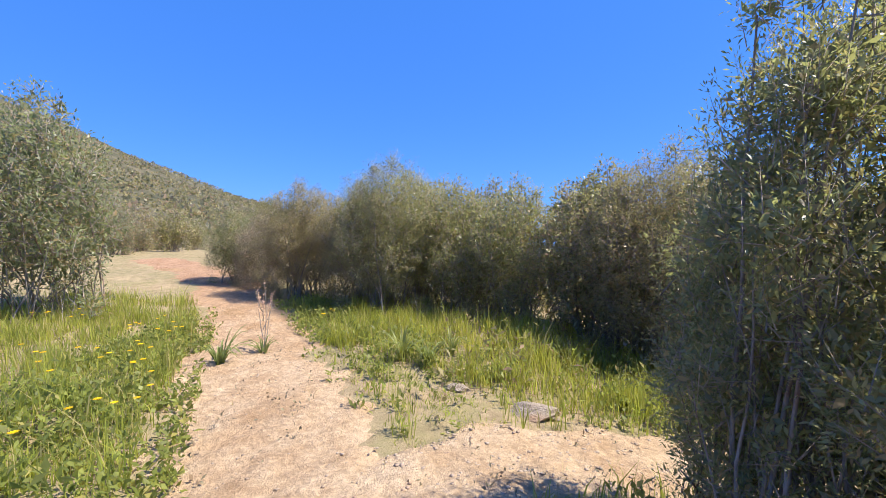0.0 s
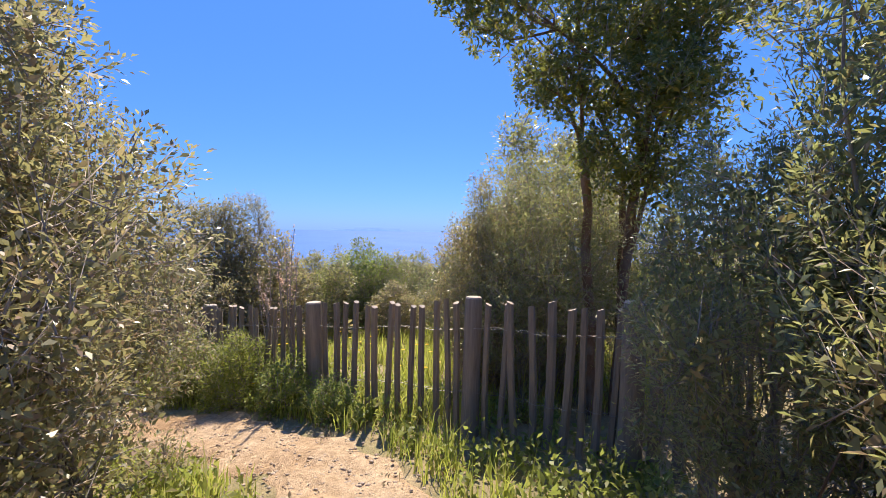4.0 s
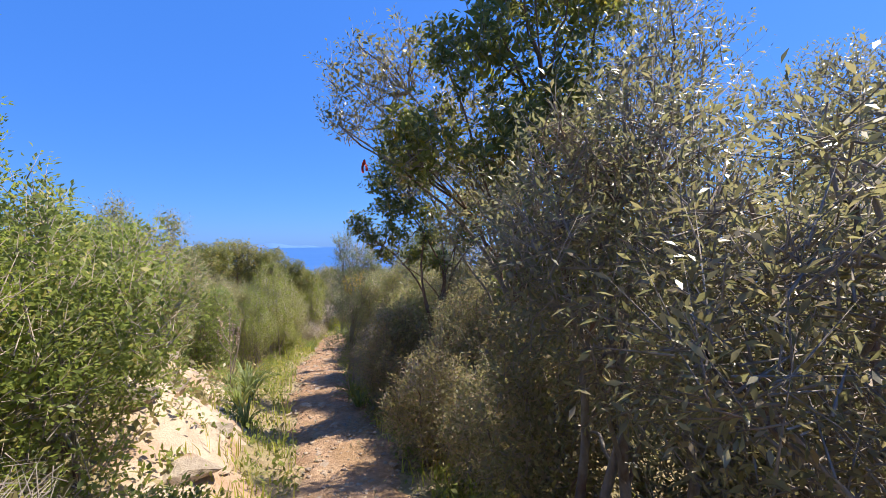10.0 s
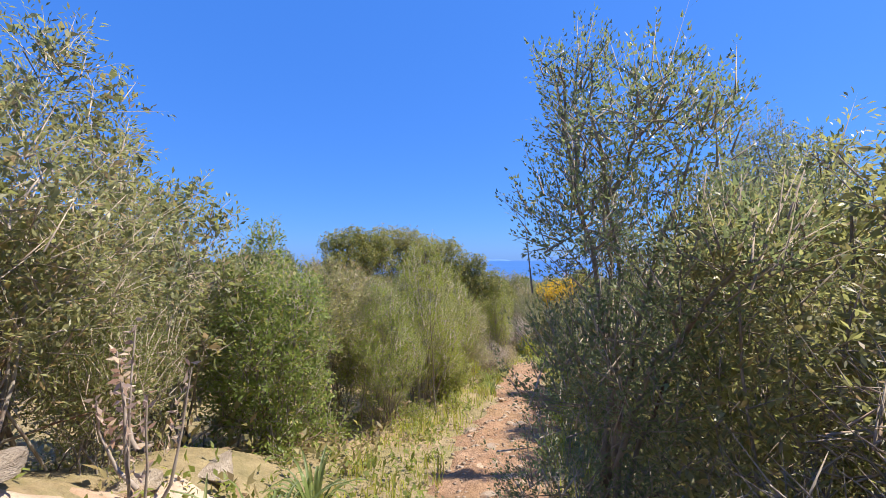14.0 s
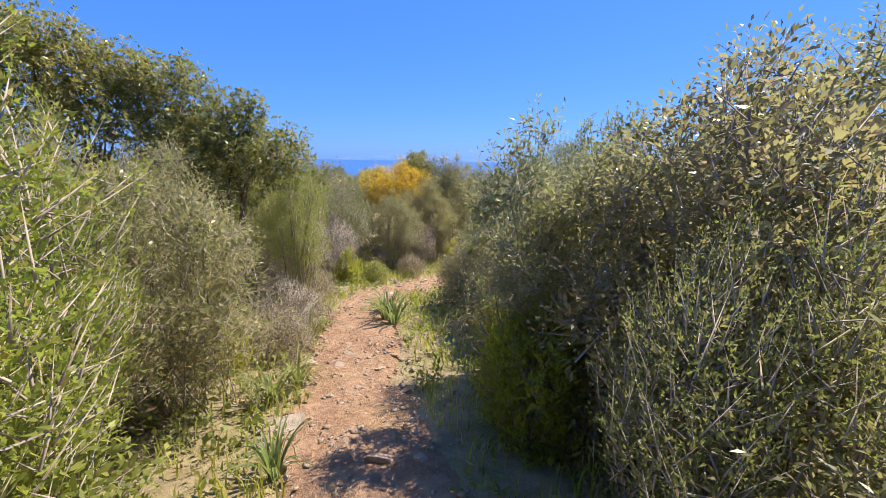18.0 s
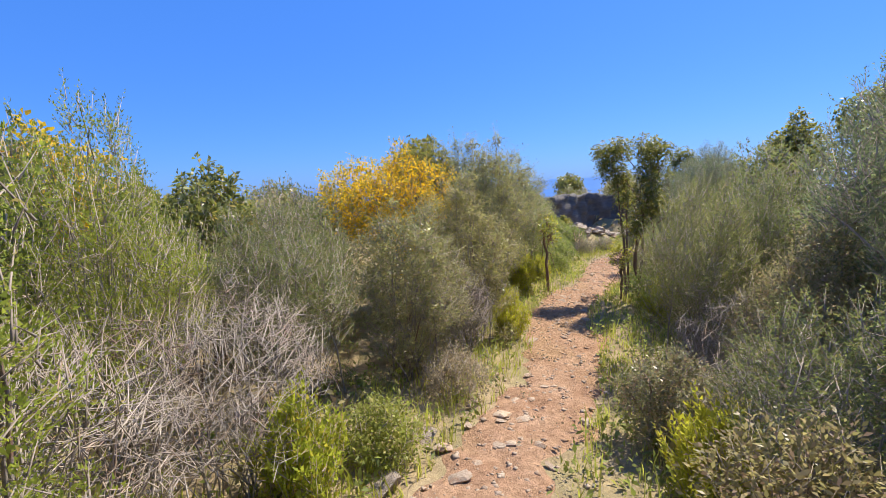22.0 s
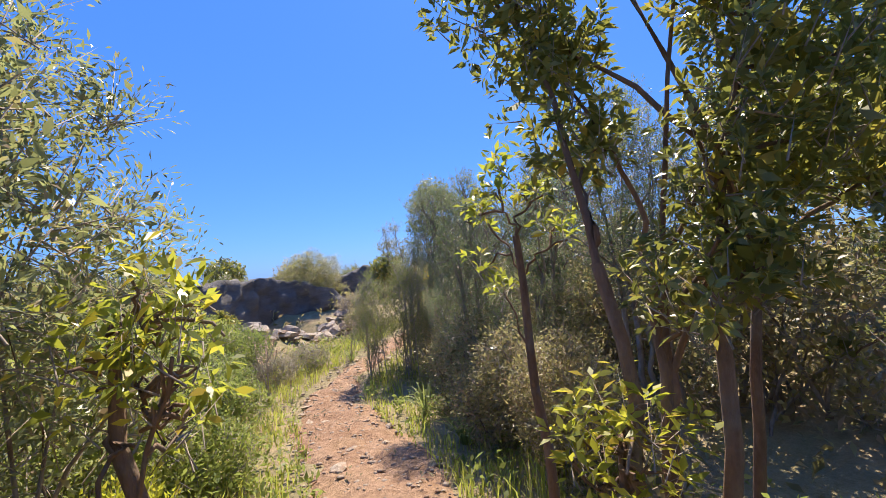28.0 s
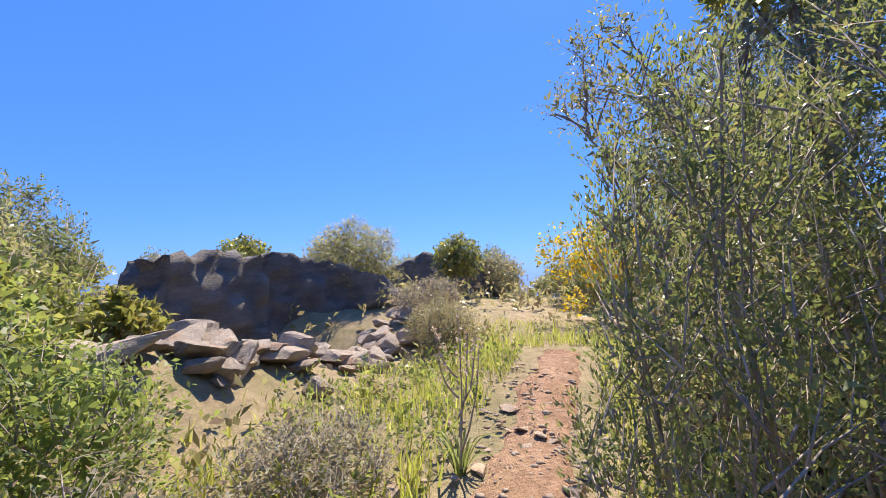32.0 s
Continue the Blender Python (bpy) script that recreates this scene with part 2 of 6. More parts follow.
def ground_material():
    """Soil with litter and low green, changing over metres and centimetres; scrub tones far away."""
    m, nt, out = nodes_of("soil")
    big = ramp_of(nt, noise_of(nt, 0.55, 5, 0.6), 0.35, 0.65)
    mid = ramp_of(nt, noise_of(nt, 6.0, 5, 0.7), 0.35, 0.68)
    fine = noise_of(nt, 55.0, 4, 0.75)
    col = mix_colors(nt, mid, (0.33, 0.24, 0.145), (0.52, 0.40, 0.25))
    col = mix_colors(nt, ramp_of(nt, noise_of(nt, 2.2, 5, 0.7), 0.48, 0.62), col, (0.33, 0.29, 0.14))
    col = mix_colors(nt, big, col, mix_colors(nt, mid, (0.24, 0.205, 0.11), (0.40, 0.32, 0.18)))
    # past the thicket round the path the slopes are grown over with low grey-green scrub
    tc = nt.nodes.new("ShaderNodeTexCoord")
    far = nt.nodes.new("ShaderNodeVectorMath")
    far.operation = "LENGTH"
    nt.links.new(tc.outputs["Object"], far.inputs[0])
    scrub = mix_colors(nt, ramp_of(nt, noise_of(nt, 0.12, 6, 0.7), 0.38, 0.6), (0.065, 0.068, 0.038), (0.16, 0.14, 0.09))
    col = mix_colors(nt, ramp_of(nt, far.outputs["Value"], 45.0, 75.0), col, scrub)
    shade = mix_colors(nt, fine, (0.55, 0.55, 0.55), (1.4, 1.4, 1.4))
    col = mix_colors(nt, 1.0, col, shade, "MULTIPLY")
    p = nt.nodes.new("ShaderNodeBsdfPrincipled")
    p.inputs["Roughness"].default_value = 0.95
    p.inputs["Specular IOR Level"].default_value = 0.15
    nt.links.new(col, p.inputs["Base Color"])
    b = nt.nodes.new("ShaderNodeBump")
    b.inputs["Strength"].default_value, b.inputs["Distance"].default_value = 0.8, 0.03
    nt.links.new(fine, b.inputs["Height"])
    nt.links.new(b.outputs["Normal"], p.inputs["Normal"])
    nt.links.new(p.outputs[0], out.inputs["Surface"])
    return m


def path_material():
    """Trodden earth: pale sand where the walk begins, redder and stonier further on."""
    m, nt, out = nodes_of("trodden_earth")
    tc = nt.nodes.new("ShaderNodeTexCoord")
    sep = nt.nodes.new("ShaderNodeSeparateXYZ")
    nt.links.new(tc.outputs["Object"], sep.inputs[0])
    along = ramp_of(nt, sep.outputs["Y"], 3.0, 12.0)
    n1 = ramp_of(nt, noise_of(nt, 2.6, 5, 0.65), 0.35, 0.68)
    n2 = ramp_of(nt, noise_of(nt, 17.0, 5, 0.7), 0.36, 0.66)
    fine = noise_of(nt, 120.0, 3, 0.75)
    sand = mix_colors(nt, n1, (0.56, 0.39, 0.24), (0.69, 0.52, 0.35))
    red = mix_colors(nt, n1, (0.40, 0.235, 0.145), (0.53, 0.345, 0.225))
    col = mix_colors(nt, along, sand, red)
    col = mix_colors(nt, ramp_of(nt, noise_of(nt, 1.1, 4, 0.6), 0.5, 0.7), col, (0.45, 0.29, 0.165))
    col = mix_colors(nt, 1.0, col, mix_colors(nt, n2, (0.74, 0.72, 0.70), (1.16, 1.16, 1.16)), "MULTIPLY")
    col = mix_colors(nt, 1.0, col, mix_colors(nt, fine, (0.7, 0.7, 0.7), (1.25, 1.25, 1.25)), "MULTIPLY")
    p = nt.nodes.new("ShaderNodeBsdfPrincipled")
    p.inputs["Roughness"].default_value = 0.95
    p.inputs["Specular IOR Level"].default_value = 0.15
    nt.links.new(col, p.inputs["Base Color"])
    add = nt.nodes.new("ShaderNodeMath")
    nt.links.new(n2, add.inputs[0])
    nt.links.new(fine, add.inputs[1])
    b = nt.nodes.new("ShaderNodeBump")
    b.inputs["Strength"].default_value, b.inputs["Distance"].default_value = 0.8, 0.02
    nt.links.new(add.outputs[0], b.inputs["Height"])
    nt.links.new(b.outputs["Normal"], p.inputs["Normal"])
    nt.links.new(p.outputs[0], out.inputs["Surface"])
    return m


def sea_material():
    m, nt, out = nodes_of("sea_water")
    p = nt.nodes.new("ShaderNodeBsdfPrincipled")
    n = ramp_of(nt, noise_of(nt, 0.004, 4, 0.6, stretch=(1, 3, 1)), 0.3, 0.7)
    nt.links.new(mix_colors(nt, n, (0.04, 0.135, 0.36), (0.055, 0.16, 0.40)), p.inputs["Base Color"])
    p.inputs["Roughness"].default_value = 0.6
    p.inputs["Specular IOR Level"].default_value = 0.15
    b = nt.nodes.new("ShaderNodeBump")
    b.inputs["Strength"].default_value, b.inputs["Distance"].default_value = 0.5, 0.4
    nt.links.new(noise_of(nt, 0.6, 4, 0.6), b.inputs["Height"])
    nt.links.new(b.outputs["Normal"], p.inputs["Normal"])
    nt.links.new(p.outputs[0], out.inputs["Surface"])
    return m


SOIL, EARTH, SEA = ground_material(), path_material(), sea_material()
HAZE = solid_material("hazy_coast", (0.10, 0.22, 0.50), (0.13, 0.26, 0.54), 0.004, 0.02, 1.0, 0.0, 0.1)

# ---- the lie of the land ----
# points of the footpath: x, y, height of the ground
TRAIL_UPPER = np.array([(-0.2, 0.0, 0.12), (-0.25, 1.3, 0.12), (0.03, 2.4, 0.07), (0.87, 2.95, -0.06), (2.2, 3.05, -0.23), (3.64, 3.0, -0.35),
    (4.65, 3.19, -0.47), (5.47, 3.79, -0.6), (6.13, 4.6, -0.72), (6.65, 5.62, -0.83), (7.3, 6.7, -1.03), (7.9, 7.84, -1.19), (8.42, 8.69, -1.33),
    (8.92, 9.8, -1.5), (9.35, 11.0, -1.62), (9.76, 12.0, -1.72), (10.3, 13.1, -1.83)])
TRAIL_LOWER = np.array([(10.85, 14.36, -2.05), (11.6, 15.46, -2.22), (12.29, 16.62, -2.38), (13.0, 17.9, -2.53), (13.73, 19.06, -2.67),
    (14.35, 20.05, -2.84), (15.05, 20.72, -3.02), (16.26, 21.18, -3.2), (17.48, 21.52, -3.34), (18.57, 21.96, -3.42), (19.6, 22.6, -3.44),
    (21.0, 23.08, -3.46), (22.6, 23.25, -3.5), (23.85, 23.75, -3.6), (25.15, 24.25, -3.66), (26.3, 24.3, -3.64), (27.95, 23.98, -3.6),
    (29.9, 23.5, -3.5)])
TRAIL = np.vstack([TRAIL_UPPER, TRAIL_LOWER])
TRACK = np.array([(0.9, -5.0, 0.2), (0.1, -2.0, 0.16), (-0.35, 0.3, 0.12), (-0.95, 2.4, 0.08), (-2.0, 4.6, 0.04), (-3.0, 6.7, 0.02),
                  (-4.6, 9.4, 0.1), (-7.0, 12.6, 0.25), (-10.5, 15.5, 0.5)])


def densify(pts, step):
    out = []
    n = len(pts)
    for i in range(n - 1):
        a, b = pts[i], pts[i + 1]
        p0, p3 = pts[max(i - 1, 0)], pts[min(i + 2, n - 1)]
        k = max(2, int(np.hypot(*(b - a)[:2]) / step))
        for u in np.arange(k) / k:
            out.append(0.5 * (2 * a + (b - p0) * u + (2 * p0 - 5 * a + 4 * b - p3) * u * u + (3 * a - p0 - 3 * b + p3) * u ** 3))
    out.append(pts[-1])
    return np.array(out)


TRAIL_LINE, TRACK_LINE = densify(TRAIL, 0.3), densify(TRACK, 0.4)
LINES = np.vstack([TRAIL_LINE, TRACK_LINE])


def waves(x, y, s, seed):
    """A cheap smooth roughness, about -1 to 1."""
    r = np.random.RandomState(seed)
    z = np.zeros_like(x, dtype=float)
    for k in range(6):
        a, f, p = r.rand() * 6.283, (0.6 + 1.1 * r.rand()) * 6.283 / s, r.rand() * 6.283
        z += np.sin((x * np.cos(a) + y * np.sin(a)) * f + p)
    return z / 3.0


# mounds and hollows: x, y, radius, height
MOUNDS = [(7.2, 10.4, 0.9, 0.85), (7.5, 12.2, 1.0, 0.75), (6.5, 8.8, 0.9, 0.5), (8.2, 13.6, 0.7, 0.25), (1.0, 5.6, 1.2, 0.18), (31.0, 27.6, 1.9, -1.8), (27.9, 26.6, 0.7, 0.22), (29.3, 26.4, 0.7, 0.26), (30.6, 26.2, 0.7, 0.3), (31.8, 25.9, 0.7, 0.3),
          (-3.6, 2.6, 1.6, 0.12), (15.9, 19.0, 1.0, 0.15), (23.8, 18.4, 2.5, 0.9), (33.0, 27.6, 2.2, 0.4), (3.0, 1.0, 1.2, 0.1)]


def ground_height(x, y, fine=True):
    x, y = np.atleast_1d(np.asarray(x, float)), np.atleast_1d(np.asarray(y, float))
    out = np.empty_like(x)
    tan = np.gradient(TRAIL_LINE[:, :2], axis=0)
    tan /= np.linalg.norm(tan, axis=1)[:, None]
    for s in range(0, len(x), 8000):
        px, py = x[s:s + 8000, None], y[s:s + 8000, None]
        dx, dy = px - LINES[None, :, 0], py - LINES[None, :, 1]
        d2 = dx * dx + dy * dy
        wgt = 1.0 / (d2 + 0.15) ** 2
        z = (wgt * LINES[None, :, 2]).sum(1) / wgt.sum(1)
        n = len(TRAIL_LINE)
        wt2 = 1.0 / (d2[:, :n] + 0.4) ** 2
        lat = (wt2 * (tan[None, :, 1] * dx[:, :n] - tan[None, :, 0] * dy[:, :n])).sum(1) / wt2.sum(1)    # right of the trail is positive
        dist = np.sqrt(d2.min(1))
        off = np.clip(dist - 0.5, 0, None)
        side = np.sign(lat) * np.minimum(np.abs(lat), off)
        z += np.where(side > 0, -0.055 * np.minimum(side, 14), -0.035 * np.maximum(side, -14))
        cx, cy = px[:, 0], py[:, 0]
        q = 0.87 * cx + 0.5 * cy - 22
        far = -3.2 - 0.15 * np.clip(q, 0, 300) + np.clip(-q, 0, 200) * 0.01
        far += 86 * np.exp(-((cx + 300) ** 2 + (cy - 190) ** 2) / (2 * 120.0 ** 2)) + 2.0 * waves(cx, cy, 90, 3) * np.clip(dist / 100, 0, 1)
        t = np.clip((dist - 10) / 30, 0, 1)
        t = t * t * (3 - 2 * t)
        z = z * (1 - t) + far * t
        for mx, my, mr, mh in MOUNDS:
            z += mh * np.exp(-((cx - mx) ** 2 + (cy - my) ** 2) / (mr * mr)) * np.clip((dist - 0.45) / 0.5, 0, 1)
        along = np.clip((cx - 27.5) / 4.6, 0, 1)        # the bank of rubble below the outcrop
        z += 0.3 * np.exp(-((cx - 27.5 - 4.6 * along) ** 2 + (cy - 26.45 + 0.85 * along) ** 2) / 0.2)
        if fine:
            z += 0.035 * waves(cx, cy, 1.3, 5) * np.clip(off * 1.5, 0.2, 1) + 0.012 * waves(cx, cy, 0.37, 8)
        out[s:s + 8000] = z
    return out


def gz(x, y):
    return float(ground_height([x], [y])[0])


def trail_distance(x, y):
    x, y = np.atleast_1d(x), np.atleast_1d(y)
    return np.sqrt(np.min((x[:, None] - LINES[None, :, 0]) ** 2 + (y[:, None] - LINES[None, :, 1]) ** 2, axis=1))


def mesh_fast(name, verts, quads, tris, material, smooth=False):
    """A mesh from arrays: vertices, four-cornered and three-cornered faces."""
    me = bpy.data.meshes.new(name)
    quads, tris = np.asarray(quads, np.int32).reshape(-1, 4), np.asarray(tris, np.int32).reshape(-1, 3)
    me.vertices.add(len(verts))
    me.vertices.foreach_set("co", np.asarray(verts, np.float32).ravel())
    loops = np.concatenate([quads.ravel(), tris.ravel()])
    me.loops.add(len(loops))
    me.loops.foreach_set("vertex_index", loops)
    start = np.concatenate([np.arange(len(quads)) * 4, len(quads) * 4 + np.arange(len(tris)) * 3]).astype(np.int32)
    me.polygons.add(len(start))
    me.polygons.foreach_set("loop_start", start)
    me.materials.append(material)
    me.update(calc_edges=True)
    me.validate()
    if smooth:
        me.shade_smooth()
    return me


def part(name, me, parent, label=""):
    ob = new(name, me)
    ob.parent = parent
    if label:
        tagged(ob, label)
    return ob


def grid_mesh(name, xs, ys, zs, material):
    nx, ny = len(xs), len(ys)
    X, Y = np.meshgrid(xs, ys)
    verts = np.stack([X.ravel(), Y.ravel(), zs.ravel()], 1)
    i = (np.arange(ny - 1)[:, None] * nx + np.arange(nx - 1)[None, :]).ravel()
    return mesh_fast(name, verts, np.stack([i, i + 1, i + nx + 1, i + nx], 1), [], material, True)


def spread(lo, hi, step, far):
    """Even steps between lo and hi, then ever wider ones out to far."""
    inner = np.arange(lo, hi + step / 2, step)
    grow = step * 1.22 ** np.arange(1, 60)
    tail = np.cumsum(grow)
    tail = tail[tail < far]
    return np.concatenate([(lo - tail)[::-1], inner, hi + tail])


gx, gy = spread(-10, 34, 0.24, 1500), spread(-4, 31, 0.24, 1500)
GX, GY = np.meshgrid(gx, gy)
ground = new("ground", grid_mesh("ground", gx, gy, ground_height(GX.ravel(), GY.ravel()).reshape(GX.shape), SOIL))
tagged(ground, "dry brown hillside soil with litter and low green", "ground", kind="structure")

sx = np.linspace(-4600, 4600, 40)
sea = new("sea", grid_mesh("sea", sx, sx, np.full((40, 40), -24.0), SEA))
tagged(sea, "calm deep blue sea reaching the horizon", "sea", kind="structure")


def ribbon(name, line, half, seed, widen=0.0, narrow=0.0):
    """The trodden strip of a path, uneven, its ragged edges sunk into the ground."""
    pts = densify(line, 0.07)
    tan = np.gradient(pts[:, :2], axis=0)
    tan /= np.linalg.norm(tan, axis=1)[:, None]
    nor = np.stack([tan[:, 1], -tan[:, 0]], 1)
    u = np.linspace(-1, 1, 19)
    s = np.arange(len(pts)) * 0.07
    half = (half + widen * np.exp(-(s / 2.6) ** 2)) * (1 - narrow * np.clip((pts[:, 0] - 24.5) / 2.0, 0, 1))
    wl = half * (1 + 0.22 * waves(s, s * 0, 1.7, seed) + 0.14 * waves(s, s * 0, 0.5, seed + 1))
    wr = half * (1 + 0.22 * waves(s, s * 0, 1.9, seed + 2) + 0.14 * waves(s, s * 0, 0.6, seed + 3))
    w = np.where(u[None, :] < 0, wl[:, None], wr[:, None]) * u[None, :]
    X, Y = pts[:, 0:1] + nor[:, 0:1] * w, pts[:, 1:2] + nor[:, 1:2] * w
    Z = ground_height(X.ravel(), Y.ravel()).reshape(X.shape) + 0.03 - 0.075 * np.abs(u[None, :]) ** 5
    Z += 0.008 * waves(X, Y, 0.22, seed + 4)
    ny, nx = X.shape
    i = (np.arange(ny - 1)[:, None] * nx + np.arange(nx - 1)[None, :]).ravel()
    me = mesh_fast(name, np.stack([X.ravel(), Y.ravel(), Z.ravel()], 1), np.stack([i, i + 1, i + nx + 1, i + nx], 1), [], EARTH, True)
    return new(name, me)


footpath = tagged(ribbon("footpath", TRAIL, 0.5, 11, 0.35, 0.5), "narrow footpath of reddish earth and loose flat stones", "path", kind="structure")
track = tagged(ribbon("sandy_track", TRACK, 0.9, 31), "wide pale sandy track between grass verges", "path", kind="structure")
bank = tagged(ribbon("earth_bank", np.array([(7.1, 7.7, 0), (7.5, 8.5, 0), (7.6, 9.5, 0), (7.75, 10.4, 0), (7.95, 11.2, 0), (8.25, 12.1, 0), (8.7, 13.0, 0)]), 0.5, 61),
              "bare pinkish earth bank with rubble above the path", "bank", kind="structure")
bank.data.materials[0] = solid_material("bank_earth", (0.50, 0.37, 0.28), (0.70, 0.55, 0.44), 5, 70, 0.95, 0.8, 0.02, None, (0.46, 0.31, 0.21))

# ---- plants ----
def unit(v):
    return v / np.maximum(np.linalg.norm(v, axis=-1, keepdims=True), 1e-9)


def tubes(paths, radii, sides):
    """Tapered tubes along paths (n, k, 3) with radii (n, k): vertices and four-cornered faces."""
    n, k, _ = paths.shape
    tan = unit(np.gradient(paths, axis=1))
    ref = np.where(np.abs(tan[..., 2:3]) > 0.9, np.array([1.0, 0, 0]), np.array([0, 0, 1.0]))
    u = unit(np.cross(tan, ref))
    v = np.cross(tan, u)
    a = np.arange(sides) * 2 * np.pi / sides
    ring = u[:, :, None] * np.cos(a)[:, None] + v[:, :, None] * np.sin(a)[:, None]
    verts = (paths[:, :, None] + ring * radii[:, :, None, None]).reshape(-1, 3)
    i, j, s = np.meshgrid(np.arange(n), np.arange(k - 1), np.arange(sides), indexing="ij")
    b = (i * k + j) * sides
    s2 = (s + 1) % sides
    return verts, np.stack([b + s, b + s2, b + sides + s2, b + sides + s], -1).reshape(-1, 4)


def spikes(a, b, r):
    """Thin three-sided cones from a to b."""
    d = unit(b - a)
    ref = np.where(np.abs(d[:, 2:3]) > 0.9, np.array([1.0, 0, 0]), np.array([0, 0, 1.0]))
    u = unit(np.cross(d, ref))
    v = np.cross(d, u)
    r = np.broadcast_to(r, (len(a),))[:, None]
    verts = np.stack([a + u * r, a - u * r * 0.5 + v * r * 0.87, a - u * r * 0.5 - v * r * 0.87, b], 1).reshape(-1, 3)
    i = np.arange(len(a)) * 4
    return verts, np.concatenate([np.stack([i, i + 1, i + 3], 1), np.stack([i + 1, i + 2, i + 3], 1), np.stack([i + 2, i, i + 3], 1)])


def leaves(pos, way, up, length, width, fold=0.18):
    """Pointed leaves folded along the midrib: vertices and faces."""
    side = unit(np.cross(way, up))
    nrm = np.cross(side, way)
    l, w = length[:, None], width[:, None]
    mid = pos + way * l * 0.48
    verts = np.stack([pos, mid + side * w / 2 + nrm * w * fold, pos + way * l - nrm * l * 0.08, mid - side * w / 2 + nrm * w * fold], 1)
    return verts.reshape(-1, 3), np.arange(len(pos) * 4).reshape(-1, 4)


def needles(pos, way, up, length, width):
    """Narrow three-cornered leaves."""
    side = unit(np.cross(way, up)) * width[:, None] / 2
    mid = pos + way * (length * 0.3)[:, None]
    verts = np.stack([pos, mid + side, pos + way * length[:, None], mid - side], 1)[:, [1, 2, 3]]
    return verts.reshape(-1, 3), np.arange(len(pos) * 3).reshape(-1, 3)


def curves_between(rs, a, mid, b, k, wobble):
    u = np.linspace(0, 1, k)[None, :, None]
    p = (1 - u) ** 2 * a[:, None] + 2 * u * (1 - u) * mid[:, None] + u * u * b[:, None]
    w = rs.normal(0, wobble, p.shape)
    w[:, 0] = 0
    return p + w


# how each kind grows. low: share of the height that stays bare; lump: size of the rounded clumps of the crown against its width; gap: metres between sprays;
# spray: length, half width and leaves of one; leaf: length and width; up: how far the sprays turn upwards; fill: leaves inside the crown to a spray
SPECIES = {}
SPECIES["olive"] = dict(shape="dome", low=0.02, lump=0.155, gap=0.115, spray=(0.21, 0.05, 28), leaf=(0.030, 0.0082), style="sprig", up=0.45, fill=6, mats=(BARK, TWIG, LEAF_OLIVE), r=0.010, limbs=16,
                  name="wild_olive_shrub", cat="shrub", label="grey-green wild olive shrub with narrow leaves and bare twigs")
SPECIES["mastic"] = dict(shape="dome", low=0.0, lump=0.175, gap=0.105, spray=(0.15, 0.07, 22), leaf=(0.030, 0.0132), style="sprig", up=0.35, fill=4, mats=(BARK, TWIG, LEAF_MASTIC), r=0.016, limbs=16,
                   name="mastic_shrub", cat="shrub", label="dense dark green mastic shrub with brownish tips")
SPECIES["straw"] = dict(shape="tree", low=0.36, lump=0.17, gap=0.095, spray=(0.13, 0.02, 18), leaf=(0.043, 0.0158), style="whorl", up=0.75, fill=5, mats=(BARK_RED, TWIG, LEAF_ARBUTUS), r=0.03, limbs=16,
                  name="strawberry_tree", cat="tree", label="strawberry tree with leaning bare trunks and glossy leaf clusters")
SPECIES["heath"] = dict(shape="plume", low=0.14, lump=0.155, gap=0.092, spray=(0.16, 0.030, 34), leaf=(0.020, 0.0058), style="plume", up=1.1, fill=7, mats=(BARK, TWIG, LEAF_HEATH), r=0.008, limbs=20,
                  name="tree_heath", cat="shrub", label="feathery green tree heath with upright plumes")
SPECIES["heathtree"] = dict(shape="tree", low=0.34, lump=0.19, gap=0.08, spray=(0.15, 0.034, 34), leaf=(0.020, 0.0058), style="plume", up=0.8, fill=6, mats=(BARK, TWIG, LEAF_HEATH_DARK), r=0.026, limbs=20,
                      name="tall_heath", cat="tree", label="tall dark tree heath with dense rounded feathery tops")
SPECIES["glossy"] = dict(shape="tree", low=0.6, lump=0.17, gap=0.21, spray=(0.16, 0.02, 8), leaf=(0.056, 0.021), style="whorl", up=0.9, fill=0, mats=(BARK_RED, TWIG, LEAF_GLOSSY), r=0.034, limbs=9, stems=1,
                   name="young_strawberry_tree", cat="tree", label="young strawberry tree with one leaning trunk and large yellow-green leaves")
SPECIES["greygrove"] = dict(shape="tree", low=0.3, lump=0.17, gap=0.12, spray=(0.2, 0.045, 20), leaf=(0.029, 0.0095), style="sprig", up=0.6, fill=4, mats=(BARK, TWIG, LEAF_TWIGGY), r=0.026, limbs=18,
                   name="twiggy_tree", cat="tree", label="twiggy grey tree with pale bare branches and thin leaves")
SPECIES["bareboughs"] = dict(shape="tree", low=0.4, lump=0.17, gap=0.07, spray=(0.24, 0.03, 10), leaf=(0.034, 0.011), style="sprig", up=0.1, fill=0, mats=(BARK, DEAD, LEAF_TWIGGY), r=0.024, limbs=18,
                   name="twiggy_tree", cat="tree", label="grey tree of bare hanging twigs with few leaves")
SPECIES["fresh"] = dict(shape="plume", low=0.1, lump=0.165, gap=0.092, spray=(0.15, 0.032, 34), leaf=(0.020, 0.006), style="plume", up=1.1, fill=7, mats=(BARK, TWIG, LEAF_FRESH), r=0.011, limbs=18,
                  name="fresh_heath", cat="shrub", label="fresh yellow-green tree heath with feathery upright shoots")
SPECIES["bright"] = dict(shape="dome", low=0.0, lump=0.19, gap=0.10, spray=(0.15, 0.05, 17), leaf=(0.034, 0.0155), style="sprig", up=0.7, fill=3, mats=(BARK, TWIG, LEAF_BRIGHT), r=0.010, limbs=14,
                   name="green_shrub", cat="shrub", label="fresh bright green low shrub lit by the sun")
